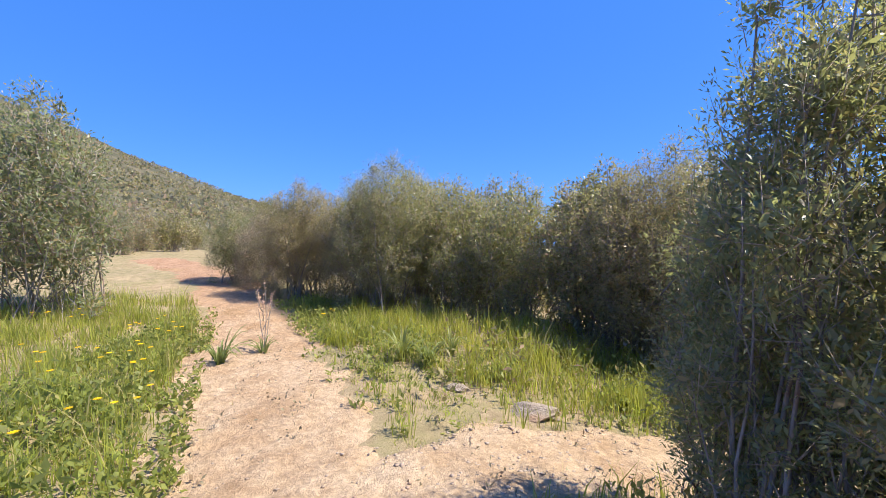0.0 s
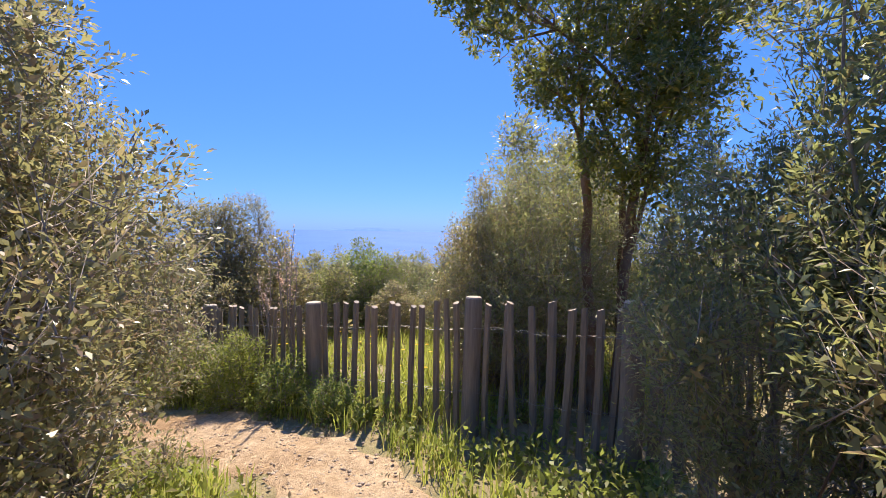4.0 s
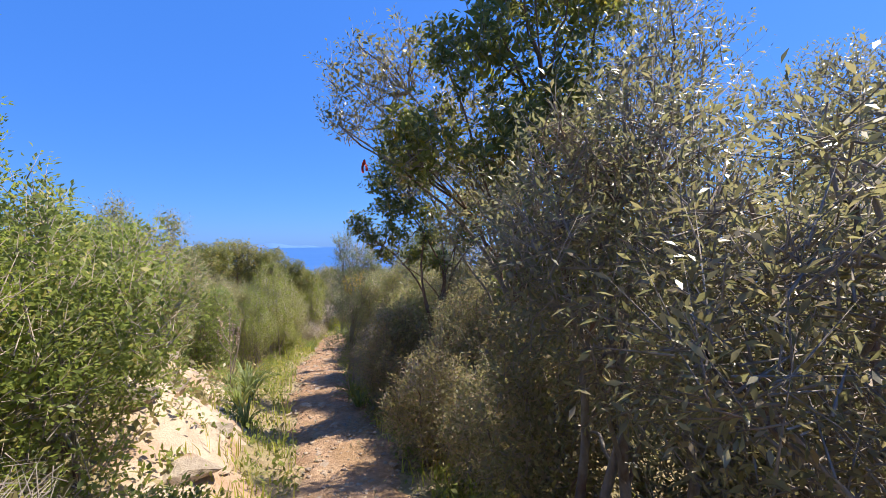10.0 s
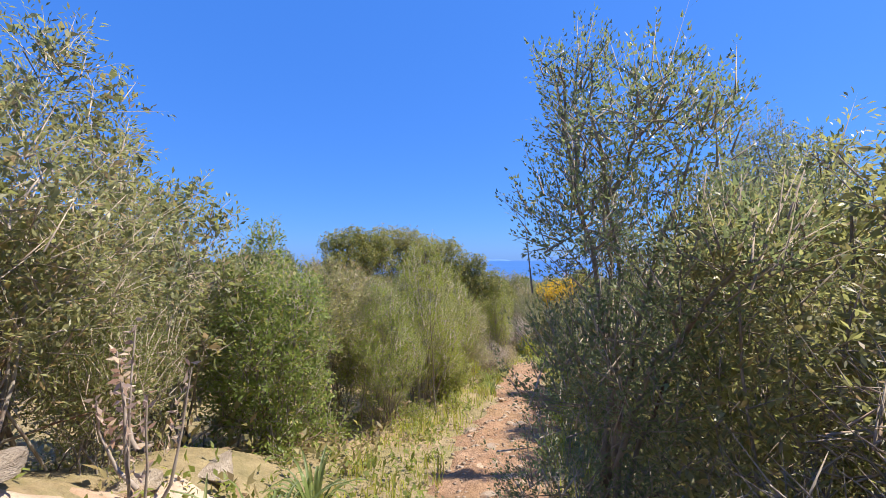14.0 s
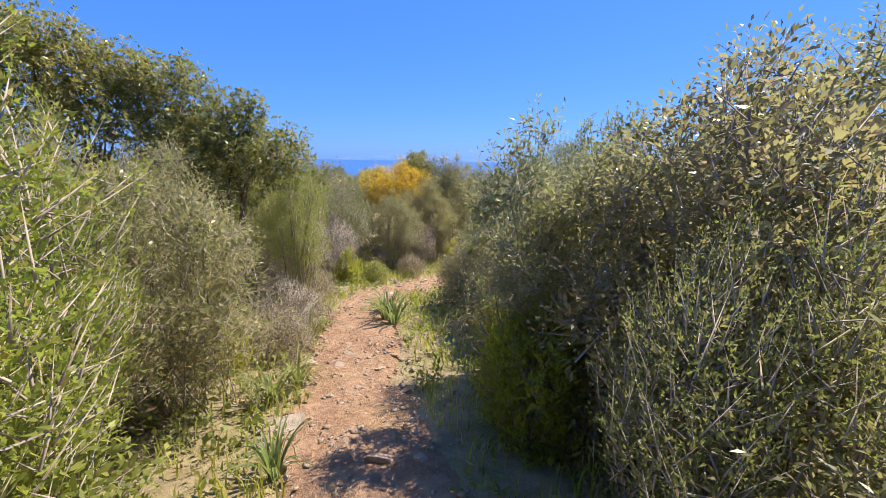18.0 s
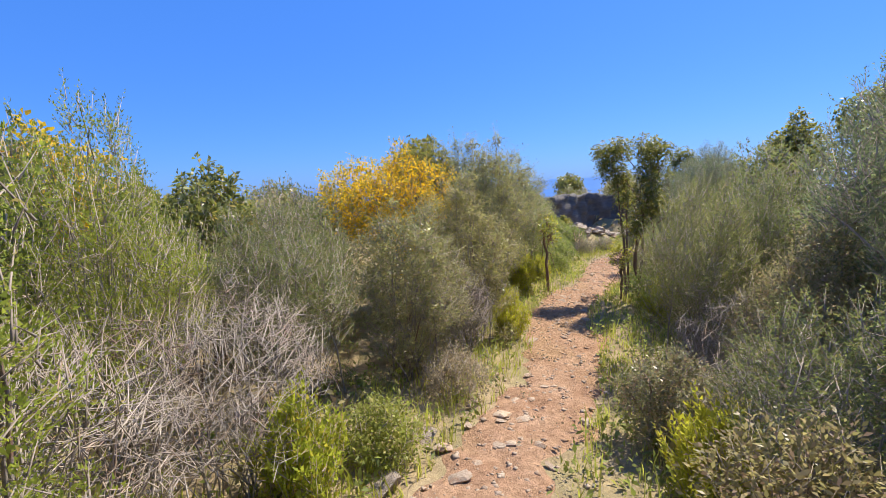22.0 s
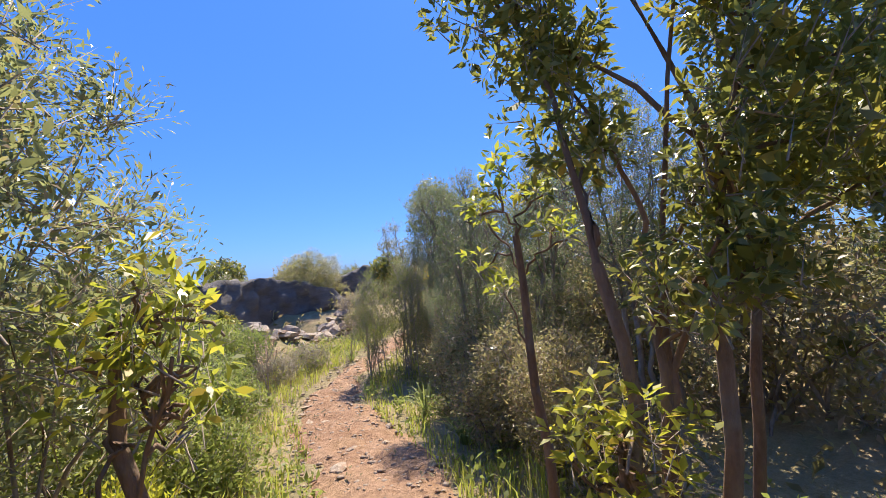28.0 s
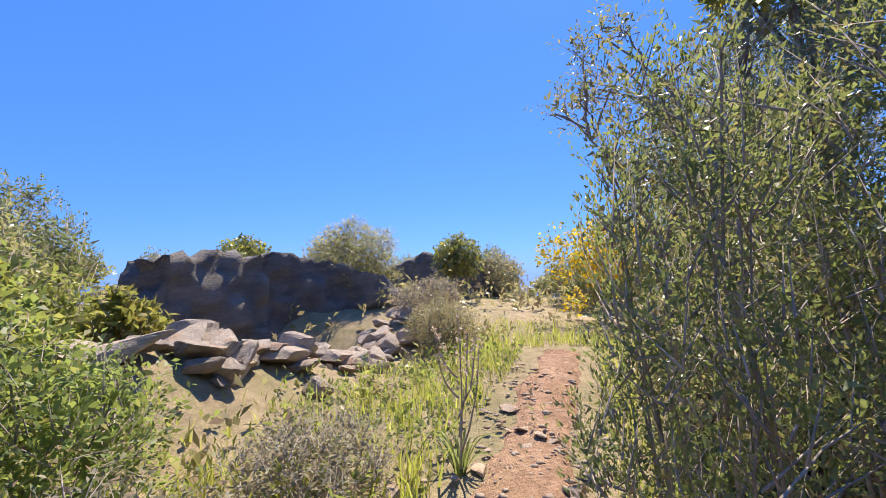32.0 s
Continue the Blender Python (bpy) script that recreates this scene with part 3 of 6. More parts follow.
SPECIES["spurge"] = dict(shape="plume", low=0.0, lump=0.18, gap=0.085, spray=(0.19, 0.012, 26), leaf=(0.05, 0.012), style="plume", up=1.9, fill=2, mats=(TWIG, TWIG, LEAF_SPURGE), r=0.005, limbs=16,
                   name="spurge_plant", cat="plant", label="yellow-green spurge plant with upright leafy shoots")
SPECIES["grey"] = dict(shape="dome", low=0.0, lump=0.18, gap=0.075, spray=(0.14, 0.03, 12), leaf=(0.024, 0.009), style="sprig", up=0.9, fill=2, mats=(DEAD, DEAD, LEAF_GREY), r=0.006, limbs=24,
                 name="rockrose_shrub", cat="shrub", label="low grey half-dry rockrose shrub")
SPECIES["dead"] = dict(shape="dome", low=0.1, lump=0.17, gap=0.075, spray=(0.17, 0.0, 0), leaf=None, style="bare", up=0.3, fill=0, mats=(DEAD, DEAD, None), r=0.008, limbs=30,
                 name="dead_shrub", cat="shrub", label="dead shrub of bare grey twigs")
SPECIES["bloom"] = dict(shape="tree", low=0.4, lump=0.15, gap=0.125, spray=(0.17, 0.05, 15), leaf=(0.040, 0.022), style="sprig", up=0.6, fill=3, mats=(BARK, TWIG, LEAF_FLOWER), r=0.03, limbs=14,
                  name="flowering_broom", cat="shrub", label="tall shrub covered in golden yellow flowers")
# level: spacing of the sprays, share of the leaves, size of the leaves
LEVELS = {"near": (1.0, 1.0, 1.0), "mid": (1.3, 0.42, 1.75), "far": (2.0, 0.26, 3.2)}


def crown_lobes(rs, sp, h, w):
    """The rounded clumps that make up a crown: x, y, z, radius, and how much taller than wide."""
    shape, low = sp["shape"], sp["low"] * h
    rz, r0 = (h - low) / 2, np.clip(w * sp["lump"], 0.07, 0.46)
    tall = 1.5 if shape == "plume" else 1.05
    n = int(np.clip((0.6 if shape == "tree" else 0.85) * 4 * (w / 2) * (rz + w / 4) / (r0 * r0 * tall), 7, 34))
    out = []
    for k in range(n):
        u, a = 1 - 2 * (k + 0.5) / n, k * 2.4 + 0.9 * rs.rand()
        r = r0 * rs.uniform(0.55, 1.3)
        c = math.sqrt(max(0.0, 1 - u * u))
        pull = rs.uniform(0.5, 1.12)
        rad = max(w / 2 - r, 0.02) * (c if u > 0 else c * (1.0 if shape != "tree" else 0.7)) * pull
        z = low + rz + u * max(rz - r * tall, 0.02) * rs.uniform(0.7, 1.08)
        out.append((rad * math.cos(a), rad * math.sin(a), max(z, r * tall * 0.85), r, tall))
    for k in range(3 if shape == "dome" else 5):      # leaders that stand out of the top
        a, q = rs.rand() * 6.283, rs.rand()
        r = r0 * rs.uniform(0.32, 0.55)
        out.append((w * 0.33 * q * math.cos(a), w * 0.33 * q * math.sin(a), h * (1.0 - 0.22 * q * q) - r * 0.4, r, tall * 1.35))
    for k in range(4 if sp["low"] < 0.3 else 2):      # low shoots about the foot
        a = k * 1.9 + rs.rand()
        r = r0 * rs.uniform(0.4, 0.7)
        out.append((w * 0.34 * math.cos(a), w * 0.34 * math.sin(a), max(low * rs.uniform(0.3, 1.0), r * 0.9), r, 1.1))
    return np.array(out)


def spray_points(rs, lobes, gap):
    """Places on the skin of the clumps, away from their neighbours' insides, each with the way outwards."""
    place, way, own = [], [], []
    for i, (x, y, z, r, tall) in enumerate(lobes):
        m = int(max(6, 12.57 * r * r * (0.4 + 0.6 * tall) / (gap * gap)))
        k = np.arange(m)
        u = 1 - 2 * (k + rs.rand(m)) / m
        a = k * 2.39996 + rs.normal(0, 0.25, m)
        c = np.sqrt(np.clip(1 - u * u, 0, 1))
        d = np.column_stack([c * np.cos(a), c * np.sin(a), u])
        p = np.array([x, y, z]) + d * np.array([r, r, r * tall]) * rs.uniform(0.62, 1.1, m)[:, None]
        open_up = np.clip(0.88 + 0.75 * waves(p[:, 0] + 1.7 * p[:, 2], p[:, 1] - 1.1 * p[:, 2], 0.42, 7 + i % 5), 0.12, 1)
        ok = (p[:, 2] > 0.03) & (rs.rand(m) < open_up * np.where(u < -0.3, 0.6, 1.0))
        for j, (x2, y2, z2, r2, t2) in enumerate(lobes):
            if j != i:
                ok &= ((p[:, 0] - x2) ** 2 + (p[:, 1] - y2) ** 2 + ((p[:, 2] - z2) / t2) ** 2) > (0.74 * r2) ** 2
        place.append(p[ok]), way.append(d[ok]), own.append(np.full(ok.sum(), i))
    return np.vstack(place), np.vstack(way), np.concatenate(own)


def build_plant(kind, seed, level, h=2.0, w=1.6, lobes=None, feet=None, thick=1.0):
    """A plant of its kind with stems or trunks, twigs and foliage; lobes: its clumps, where it has a shape of its own."""
    sp = SPECIES[kind]
    rs = np.random.RandomState(seed)
    wide, thin, grow = LEVELS[level]
    root = new(sp["name"])
    root.empty_display_size = 0.1
    tagged(root, sp["label"], sp["cat"])
    lobes = crown_lobes(rs, sp, h, w) if lobes is None else np.array(lobes, float)
    nl = max(len(lobes), int(sp["limbs"] * (1.0 if level == "near" else 0.7)))
    if sp["shape"] != "tree":
        nl = max(5, int(nl * min(1.0, w / 1.5)))
    which = np.concatenate([np.arange(len(lobes)), rs.randint(0, len(lobes), max(0, nl - len(lobes)))])[:nl]
    if nl < len(lobes):
        which = rs.permutation(len(lobes))[:nl]
    ends = lobes[which, :3] + rs.normal(0, 0.25, (nl, 3)) * lobes[which, 3:4]
    ends[:, 2] = np.maximum(ends[:, 2], 0.1)
    stem_r = sp["r"] * thick * (0.6 + 0.2 * h)
    if sp["shape"] == "tree":
        ns = len(feet) if feet is not None else sp.get("stems", 4)
        feet = rs.normal(0, 0.07 * w, (ns, 2)) if feet is None else np.array(feet, float)[:, :2]
        # each limb hangs on the trunk whose foot lies nearest under it
        own = np.argmin(((ends[:, None, :2] - feet[None]) ** 2).sum(2) + rs.rand(nl, ns) * 0.3 * w, axis=1)
        own[:ns] = np.arange(ns)
        forks = np.empty((ns, 3))
        for k in range(ns):
            mid_way = ends[own == k].mean(0) if ns > 1 else ends[np.argsort(ends[:, 2])[-3:]].mean(0)
            f = 0.5 + 0.14 * rs.rand() if ns > 1 else 0.8
            forks[k] = (*(feet[k] * (1 - f) + mid_way[:2] * f + rs.normal(0, 0.03 * w, 2)), mid_way[2] * (f + 0.06))
        foot3 = np.column_stack([feet, np.full(ns, -0.12)])
        trunk = curves_between(rs, foot3, (foot3 + forks) / 2 + rs.normal(0, 0.045, (ns, 3)), forks, 8, 0.013)
        size = 0.75 + 0.5 * rs.rand(ns)
        trunks = []
        for k in range(ns):
            v1, q1 = tubes(trunk[k:k + 1], np.linspace(stem_r, stem_r * 0.62, 8)[None] * size[k], 8)
            trunks.append(part("trunk", mesh_fast("trunk", v1, q1, [], sp["mats"][0], True), root))
        # a few limbs leave the trunks; branches leave the limbs
        heads = [int(k) for k in range(ns)]
        while len(heads) < min(nl, ns + 3 + sp["limbs"] // 4 if ns > 1 else 5):
            gone = np.min(((ends[:, None] - ends[heads][None]) ** 2).sum(2), axis=1)
            heads.append(int(np.argmax(gone)))
        bows, owner = [], []
        for k in heads:
            a = trunk[own[k], 7 if k < ns else rs.randint(4 if ns > 1 else 3, 8)]
            along = unit(trunk[own[k], 7] - trunk[own[k], 4])
            m = a + along * 0.4 * np.linalg.norm(ends[k] - a) + rs.normal(0, 0.02 * w, 3)
            bow = curves_between(rs, a[None], m[None], ends[k][None], 9, 0.009)
            bows.append(bow[0]), owner.append(own[k])
            v2, q2 = tubes(bow, np.linspace(stem_r * (rs.uniform(0.36, 0.55) if ns > 1 else 0.27), 0.005, 9)[None], 6)
            part("limb", mesh_fast("limb", v2, q2, [], sp["mats"][0], True), trunks[own[k]])
        wood = np.array(bows)[:, 2:7].reshape(-1, 3)
        for k in range(nl):
            if k in heads:
                continue
            at = int(np.argmin(((wood - ends[k]) ** 2).sum(1) + 0.6 * np.maximum(wood[:, 2] - ends[k, 2], 0) ** 2))
            m = (wood[at] + ends[k]) / 2 + rs.normal(0, 0.03 * w, 3)
            v2, q2 = tubes(curves_between(rs, wood[at][None], m[None], ends[k][None], 6, 0.012), np.linspace(min(0.012, stem_r * 0.28), 0.004, 6)[None], 5)
            part("branch", mesh_fast("branch", v2, q2, [], sp["mats"][0], True), trunks[owner[at // 5]])
    else:
        base = np.column_stack([rs.normal(0, 0.11 * w, (nl, 2)), np.full(nl, -0.12)])
        lean = 0.45 if sp["leaf"] else 0.65
        mid = np.column_stack([base[:, :2] * (1 - lean) + ends[:, :2] * lean, ends[:, 2] * 0.5]) + rs.normal(0, 0.035 * w, (nl, 3))
        mid[:, 2] = np.maximum(mid[:, 2], 0.05)
        bows = curves_between(rs, base, mid, ends, 8, 0.012 if sp["leaf"] else 0.028)
        taper = np.linspace(1, 0.3, 8)[None] * stem_r * (0.5 + 0.8 * rs.rand(nl))[:, None]
        single = min(nl, 10) if level == "near" else 0
        for k in range(single):
            v2, q2 = tubes(bows[k:k + 1], taper[k:k + 1], 5)
            part("stem", mesh_fast("stem", v2, q2, [], sp["mats"][0], True), root)
        if nl > single:
            v2, q2 = tubes(bows[single:], taper[single:], 5)
            tagged(part("branchwork", mesh_fast("branchwork", v2, q2, [], sp["mats"][0], True), root), kind="stuff")
    # sprays on the skin of the clumps
    gap = sp["gap"] * wide
    place, out_way, li = spray_points(rs, lobes, gap)
    nt = len(place)
    L, W, per = sp["spray"]
    axis = unit(out_way * 0.75 + np.array([0, 0, sp["up"]]) + rs.normal(0, 0.3 if sp["leaf"] else 0.75, (nt, 3)))
    tl = (L * (1.0 if level == "near" else 0.72) * wide ** 0.5 * rs.uniform(0.6, 1.3, nt) * np.where(rs.rand(nt) < 0.07, 1.6, 1.0))[:, None]
    start, tip = place - axis * tl * 0.55, place + axis * tl * 0.45
    start[:, 2], tip[:, 2] = np.maximum(start[:, 2], 0.02), np.maximum(tip[:, 2], 0.03)
    axis = unit(tip - start)
    bare = not sp["leaf"]
    v3, t3 = spikes(start, tip, (0.0024 if bare else 0.003) * grow * rs.uniform(0.7, 1.3, nt))
    lc = lobes[li, :3]
    sel = rs.rand(nt) < (0.8 if bare else 0.4)
    inner = lc + (start - lc) * rs.uniform(0.1, 0.6, nt)[:, None] + rs.normal(0, 0.3, (nt, 3)) * lobes[li, 3:4] - np.array([0, 0, 0.25]) * lobes[li, 3:4]
    v4, t4 = spikes(inner[sel], (start + axis * tl * 0.3)[sel], (0.0036 if bare else 0.0042) * grow ** 0.5)
    tagged(part("twig_tangle", mesh_fast("twig_tangle", np.vstack([v3, v4]), [], np.vstack([t3, t4 + len(v3)]), sp["mats"][1]), root), kind="stuff")
    if bare:
        return root
    ll, lwid = sp["leaf"]
    style = sp["style"]
    per = max(4, int(per * thin))
    n = nt * per
    ti = np.repeat(np.arange(nt), per)
    f = np.tile(np.linspace(0.0, 1.0, per), nt) + rs.normal(0, 0.04, n)
    spin = unit(np.cross(axis[ti], rs.normal(0, 1, (n, 3))))
    reach = rs.rand(n) ** 0.7
    if style == "whorl":         # rosettes at the twig's end, an older one below
        f = np.where(rs.rand(n) < 0.7, 0.86 + 0.14 * f, 0.35 + 0.3 * f)
        way = unit(axis[ti] * rs.uniform(0.1, 0.9, n)[:, None] + spin)
        side = spin * W * reach[:, None]
    elif style == "plume":       # needles close round an upright shoot that narrows to its tip
        way = unit(axis[ti] * 0.95 + spin * rs.uniform(0.3, 0.8, n)[:, None])
        side = spin * (W * grow ** 0.5 * reach * (1.1 - 0.85 * np.clip(f, 0, 1)))[:, None]
    else:
        f = 0.12 + 0.88 * f
        way = unit(axis[ti] * 0.6 + spin * rs.uniform(0.5, 1.0, n)[:, None])
        side = spin * (W * grow ** 0.5 * reach * (0.45 + 0.55 * np.sin(np.clip(f, 0, 1) * 2.6)))[:, None]
    pos = start[ti] + (tip - start)[ti] * f[:, None] + side
    up = unit(rs.normal(0, 0.5, (n, 3)) + np.array([0, 0, 0.8]) + out_way[ti] * 0.5)
    size = grow * (0.7 + 0.55 * rs.rand(n))
    nf = int(nt * sp["fill"] * (1.0 if level == "near" else 0.6))
    fi = rs.choice(len(lobes), nf, p=lobes[:, 3] ** 2 / (lobes[:, 3] ** 2).sum())
    fpos = lobes[fi, :3] + unit(rs.normal(0, 1, (nf, 3))) * lobes[fi, 3:4] * rs.uniform(0.25, 0.85, nf)[:, None]
    fpos[:, 2] = np.abs(fpos[:, 2]) + 0.02
    pos, way, up = np.vstack([pos, fpos]), np.vstack([way, unit(rs.normal(0, 1, (nf, 3)))]), np.vstack([up, unit(rs.normal(0, 1, (nf, 3)))])
    fl = ll * grow * rs.uniform(0.9, 1.5, nf) * ((1.5 if level == "near" else 2.2) if style == "plume" else 1.4)
    size_l = np.concatenate([ll * size, fl])
    size_w = np.concatenate([lwid * size * (1.0 if level == "near" else 1.3), fl * (0.24 if style == "plume" else max(0.4, lwid / ll))])
    if level == "far" or style == "plume":
        v5, t5 = needles(pos, way, up, size_l, size_w * 1.3)
        me = mesh_fast("foliage", v5, [], t5, sp["mats"][2])
    else:
        v5, q5 = leaves(pos, way, up, size_l, size_w)
        me = mesh_fast("foliage", v5, q5, [], sp["mats"][2])
    tagged(part("foliage", me, root), kind="stuff")
    return root


PLACED = {}


def plant(kind, x, y, height, width, level="near", sink=0.05, label="", lean=0.0, to=0.0):
    shape = 0 if level == "far" else int(np.clip(round(math.log(height / width) / 0.45), -1, 2))
    size = 0 if level == "far" else int(np.clip(round(math.log(height * width * width) / 1.5), -2, 2))
    PLACED.setdefault((kind, level, shape, size), []).append((x, y, height, width, sink, label, lean, to))


def plant_all():
    for n, ((kind, level, shape, size), places) in enumerate(PLACED.items()):
        mh, mw = float(np.mean([p[2] for p in places])), float(np.mean([p[3] for p in places]))
        root = build_plant(kind, 100 + 17 * shape + 5 * size + sum(map(ord, kind)), level, mh, mw)
        sp = SPECIES[kind]
        for i, (x, y, hh, ww, sink, label, lean, to) in enumerate(places):
            s = ww / mw
            m = Matrix.LocRotScale((x, y, gz(x, y) - sink), Euler((radians(math.sin(x * 9) * 3), radians(math.cos(y * 8) * 3), (x * 2.7 + y * 1.9) % 6.283)), (s, s, hh / mh))
            if lean:
                at = m.translation.copy()
                m = Matrix.Translation(at) @ Matrix.Rotation(radians(lean), 4, Vector((-math.sin(radians(to)), math.cos(radians(to)), 0))) @ Matrix.Translation(-at) @ m
            if i < len(places) - 1:
                ob = copy_thing(root, m)
            else:
                ob = root
                ob.matrix_basis = m
            tagged(ob, label or sp["label"], group=sp["name"].replace("_", " ") + "s on the hillside")


# kind, x, y, height, width, and for leaning ones the degrees and the heading of the lean
NEAR = []


def stand(kind, *rows):
    """Plants of one kind at places named by x, y, height, width."""
    NEAR.extend((kind, *r) for r in rows)


# beside the sandy track and the fork
stand("olive", (1.65, 1.75, 2.9, 1.55), (1.25, 1.5, 2.7, 0.9), (1.42, 2.08, 1.75, 0.95), (2.4, 1.5, 2.5, 1.5), (1.6, 1.0, 2.9, 1.2), (3.0, 1.05, 2.9, 1.7), (3.4, 1.5, 2.0, 1.2), (2.0, 0.3, 3.0, 1.6),
      (2.6, 0.2, 2.9, 1.8), (4.1, 6.7, 3.4, 2.4), (1.2, 7.0, 2.4, 2.0), (-1.0, 7.8, 2.75, 2.5), (0.3, 7.7, 2.4, 2.0), (-0.4, 9.2, 2.9, 2.2),
      (-6.4, 6.9, 3.6, 2.9), (-5.3, 11.2, 2.0, 2.0))
stand("mastic", (2.8, 5.5, 2.9, 2.4), (3.7, 5.0, 2.95, 2.3), (4.55, 4.9, 2.7, 1.9), (2.3, 6.3, 2.7, 2.2), (-1.6, 8.4, 2.5, 2.1),
      (-3.0, 9.4, 2.5, 2.3), (0.9, 8.6, 2.6, 2.2))
stand("grey", (-4.4, 10.8, 1.8, 2.0))
stand("straw", (2.8, 8.2, 3.0, 2.2))
# round the fence
stand("straw", (4.4, 8.0, 3.0, 2.0))
stand("olive", (7.6, 0.6, 3.7, 2.8), (8.1, 0.9, 2.6, 1.9), (6.25, 1.25, 2.7, 2.2), (11.6, 4.0, 2.1, 1.9), (12.6, 2.1, 2.0, 2.0),
      (10.4, 1.2, 1.9, 1.9))
stand("mastic", (10.9, 6.0, 3.0, 2.2), (10.6, 5.0, 2.2, 1.8), (9.6, 6.3, 2.1, 1.6), (8.95, 7.5, 1.4, 1.0), (9.25, 6.75, 1.0, 1.1),
      (9.9, 5.6, 1.4, 1.4), (10.9, 2.6, 1.2, 1.4))
stand("bareboughs", (8.6, 6.85, 2.3, 1.2), (8.3, 6.3, 1.8, 1.0))
stand("mastic", (9.15, 8.15, 1.0, 0.8), (9.35, 8.9, 1.0, 1.0), (6.6, 1.75, 2.35, 1.5), (7.4, 1.2, 2.5, 1.9))
stand("dead", (5.7, 7.4, 1.1, 1.2), (6.5, 7.9, 0.9, 1.1), (9.15, 6.5, 1.1, 0.9), (8.4, 6.75, 0.8, 0.6))
stand("heath", (6.1, 7.9, 2.1, 1.4), (5.5, 8.2, 2.2, 1.6), (7.1, 4.85, 0.7, 0.5), (11.9, 2.7, 1.7, 1.6))
stand("bright", (6.8, 9.5, 1.6, 1.8), (6.6, 7.5, 0.6, 0.9), (7.2, 8.3, 0.45, 0.7), (7.3, 7.75, 0.3, 0.5), (6.85, 4.45, 0.8, 0.95),
      (6.45, 3.88, 0.6, 0.7), (7.25, 5.05, 0.8, 0.9), (6.0, 3.4, 0.45, 0.5), (12.4, 3.3, 2.2, 2.2))
stand("fresh", (6.2, 8.6, 2.4, 1.6))
# down to the bank of rock
# the tree at 12.4, 9.3 is added to shade the shrubs before it
stand("straw", (11.3, 8.6, 2.6, 1.9), (12.4, 9.3, 2.9, 1.8))
stand("greygrove", (10.95, 10.3, 2.2, 1.4), (11.7, 9.7, 2.4, 1.6))
stand("mastic", (10.2, 9.2, 1.6, 1.3), (9.95, 10.2, 1.4, 1.1), (10.5, 9.8, 1.7, 1.3), (12.4, 10.9, 2.0, 1.8), (12.1, 8.4, 2.4, 1.9))
stand("bright", (11.4, 9.2, 2.2, 1.6), (8.75, 14.4, 1.9, 1.4), (6.9, 10.9, 1.6, 1.7))
stand("olive", (12.2, 9.7, 2.2, 1.8), (10.35, 10.6, 1.7, 1.1), (10.5, 11.2, 2.0, 1.3), (11.5, 11.6, 2.2, 1.7), (7.6, 12.6, 2.05, 1.9),
      (7.9, 14.0, 2.3, 1.7), (9.2, 15.3, 1.9, 1.4))
stand("heath", (12.2, 11.9, 2.0, 1.5), (8.0, 13.1, 1.1, 0.9))
stand("heathtree", (11.0, 12.2, 1.7, 1.0), (11.9, 12.5, 2.6, 1.3))
stand("dead", (9.8, 9.5, 1.1, 0.9), (10.1, 10.9, 1.3, 0.9))
# hedge of heath
stand("fresh", (10.55, 16.2, 2.3, 1.5), (10.95, 17.15, 1.7, 1.1), (9.85, 15.2, 1.6, 1.2))
stand("bright", (11.0, 16.55, 0.9, 0.7))
stand("olive", (11.65, 18.0, 1.8, 1.5), (11.1, 18.0, 2.0, 1.3), (10.2, 17.9, 1.9, 1.7), (11.9, 19.2, 1.9, 1.4), (12.25, 14.4, 1.7, 1.3),
      (14.3, 15.2, 2.5, 1.9))
stand("olive", (13.5, 16.05, 1.8, 1.0))
stand("straw", (14.6, 16.4, 1.95, 1.3))
stand("olive", (13.3, 16.5, 1.95, 0.95))
stand("heath", (12.75, 15.1, 1.5, 1.2))
stand("heathtree", (14.1, 16.85, 1.9, 1.4))
stand("heath", (12.9, 13.0, 2.9, 1.6), (13.5, 13.9, 3.1, 1.7), (15.5, 17.0, 2.5, 1.6), (12.1, 13.6, 1.9, 1.1), (11.2, 12.5, 1.9, 1.2), (15.2, 18.2, 1.5, 1.2))
stand("mastic", (13.5, 15.4, 2.1, 1.9), (14.95, 17.6, 1.3, 1.4))
stand("spurge", (13.15, 16.25, 0.9, 0.7), (12.1, 18.5, 0.4, 0.4), (14.15, 17.4, 0.5, 0.4))
# the flowering bush and the stretch between hedges
stand("straw", (15.45, 24.4, 2.1, 1.3), (18.9, 24.6, 2.9, 1.5), (12.9, 23.6, 2.6, 1.8), (22.3, 20.3, 2.7, 1.0),
      (24.6, 18.9, 3.2, 1.8), (23.5, 18.1, 3.4, 1.6))
stand("grey", (12.6, 18.6, 0.5, 0.7), (13.15, 19.35, 0.5, 0.7), (14.0, 20.9, 0.5, 0.7), (16.7, 22.1, 0.5, 0.7))
stand("dead", (12.85, 19.1, 0.7, 0.8), (13.9, 21.6, 1.4, 1.4), (14.8, 22.05, 1.3, 1.3), (13.3, 20.9, 1.0, 1.0), (17.4, 22.6, 1.2, 1.0),
      (17.0, 19.7, 0.9, 1.2), (18.2, 20.25, 1.1, 1.1))
stand("bright", (15.6, 21.75, 0.45, 0.6))
stand("heathtree", (16.4, 18.6, 2.35, 1.2))
stand("mastic", (15.35, 18.95, 0.95, 1.0), (16.0, 18.3, 1.3, 1.2))
stand("spurge", (15.05, 21.75, 0.6, 0.55), (18.6, 22.8, 0.6, 0.5), (16.55, 20.0, 0.6, 0.6))
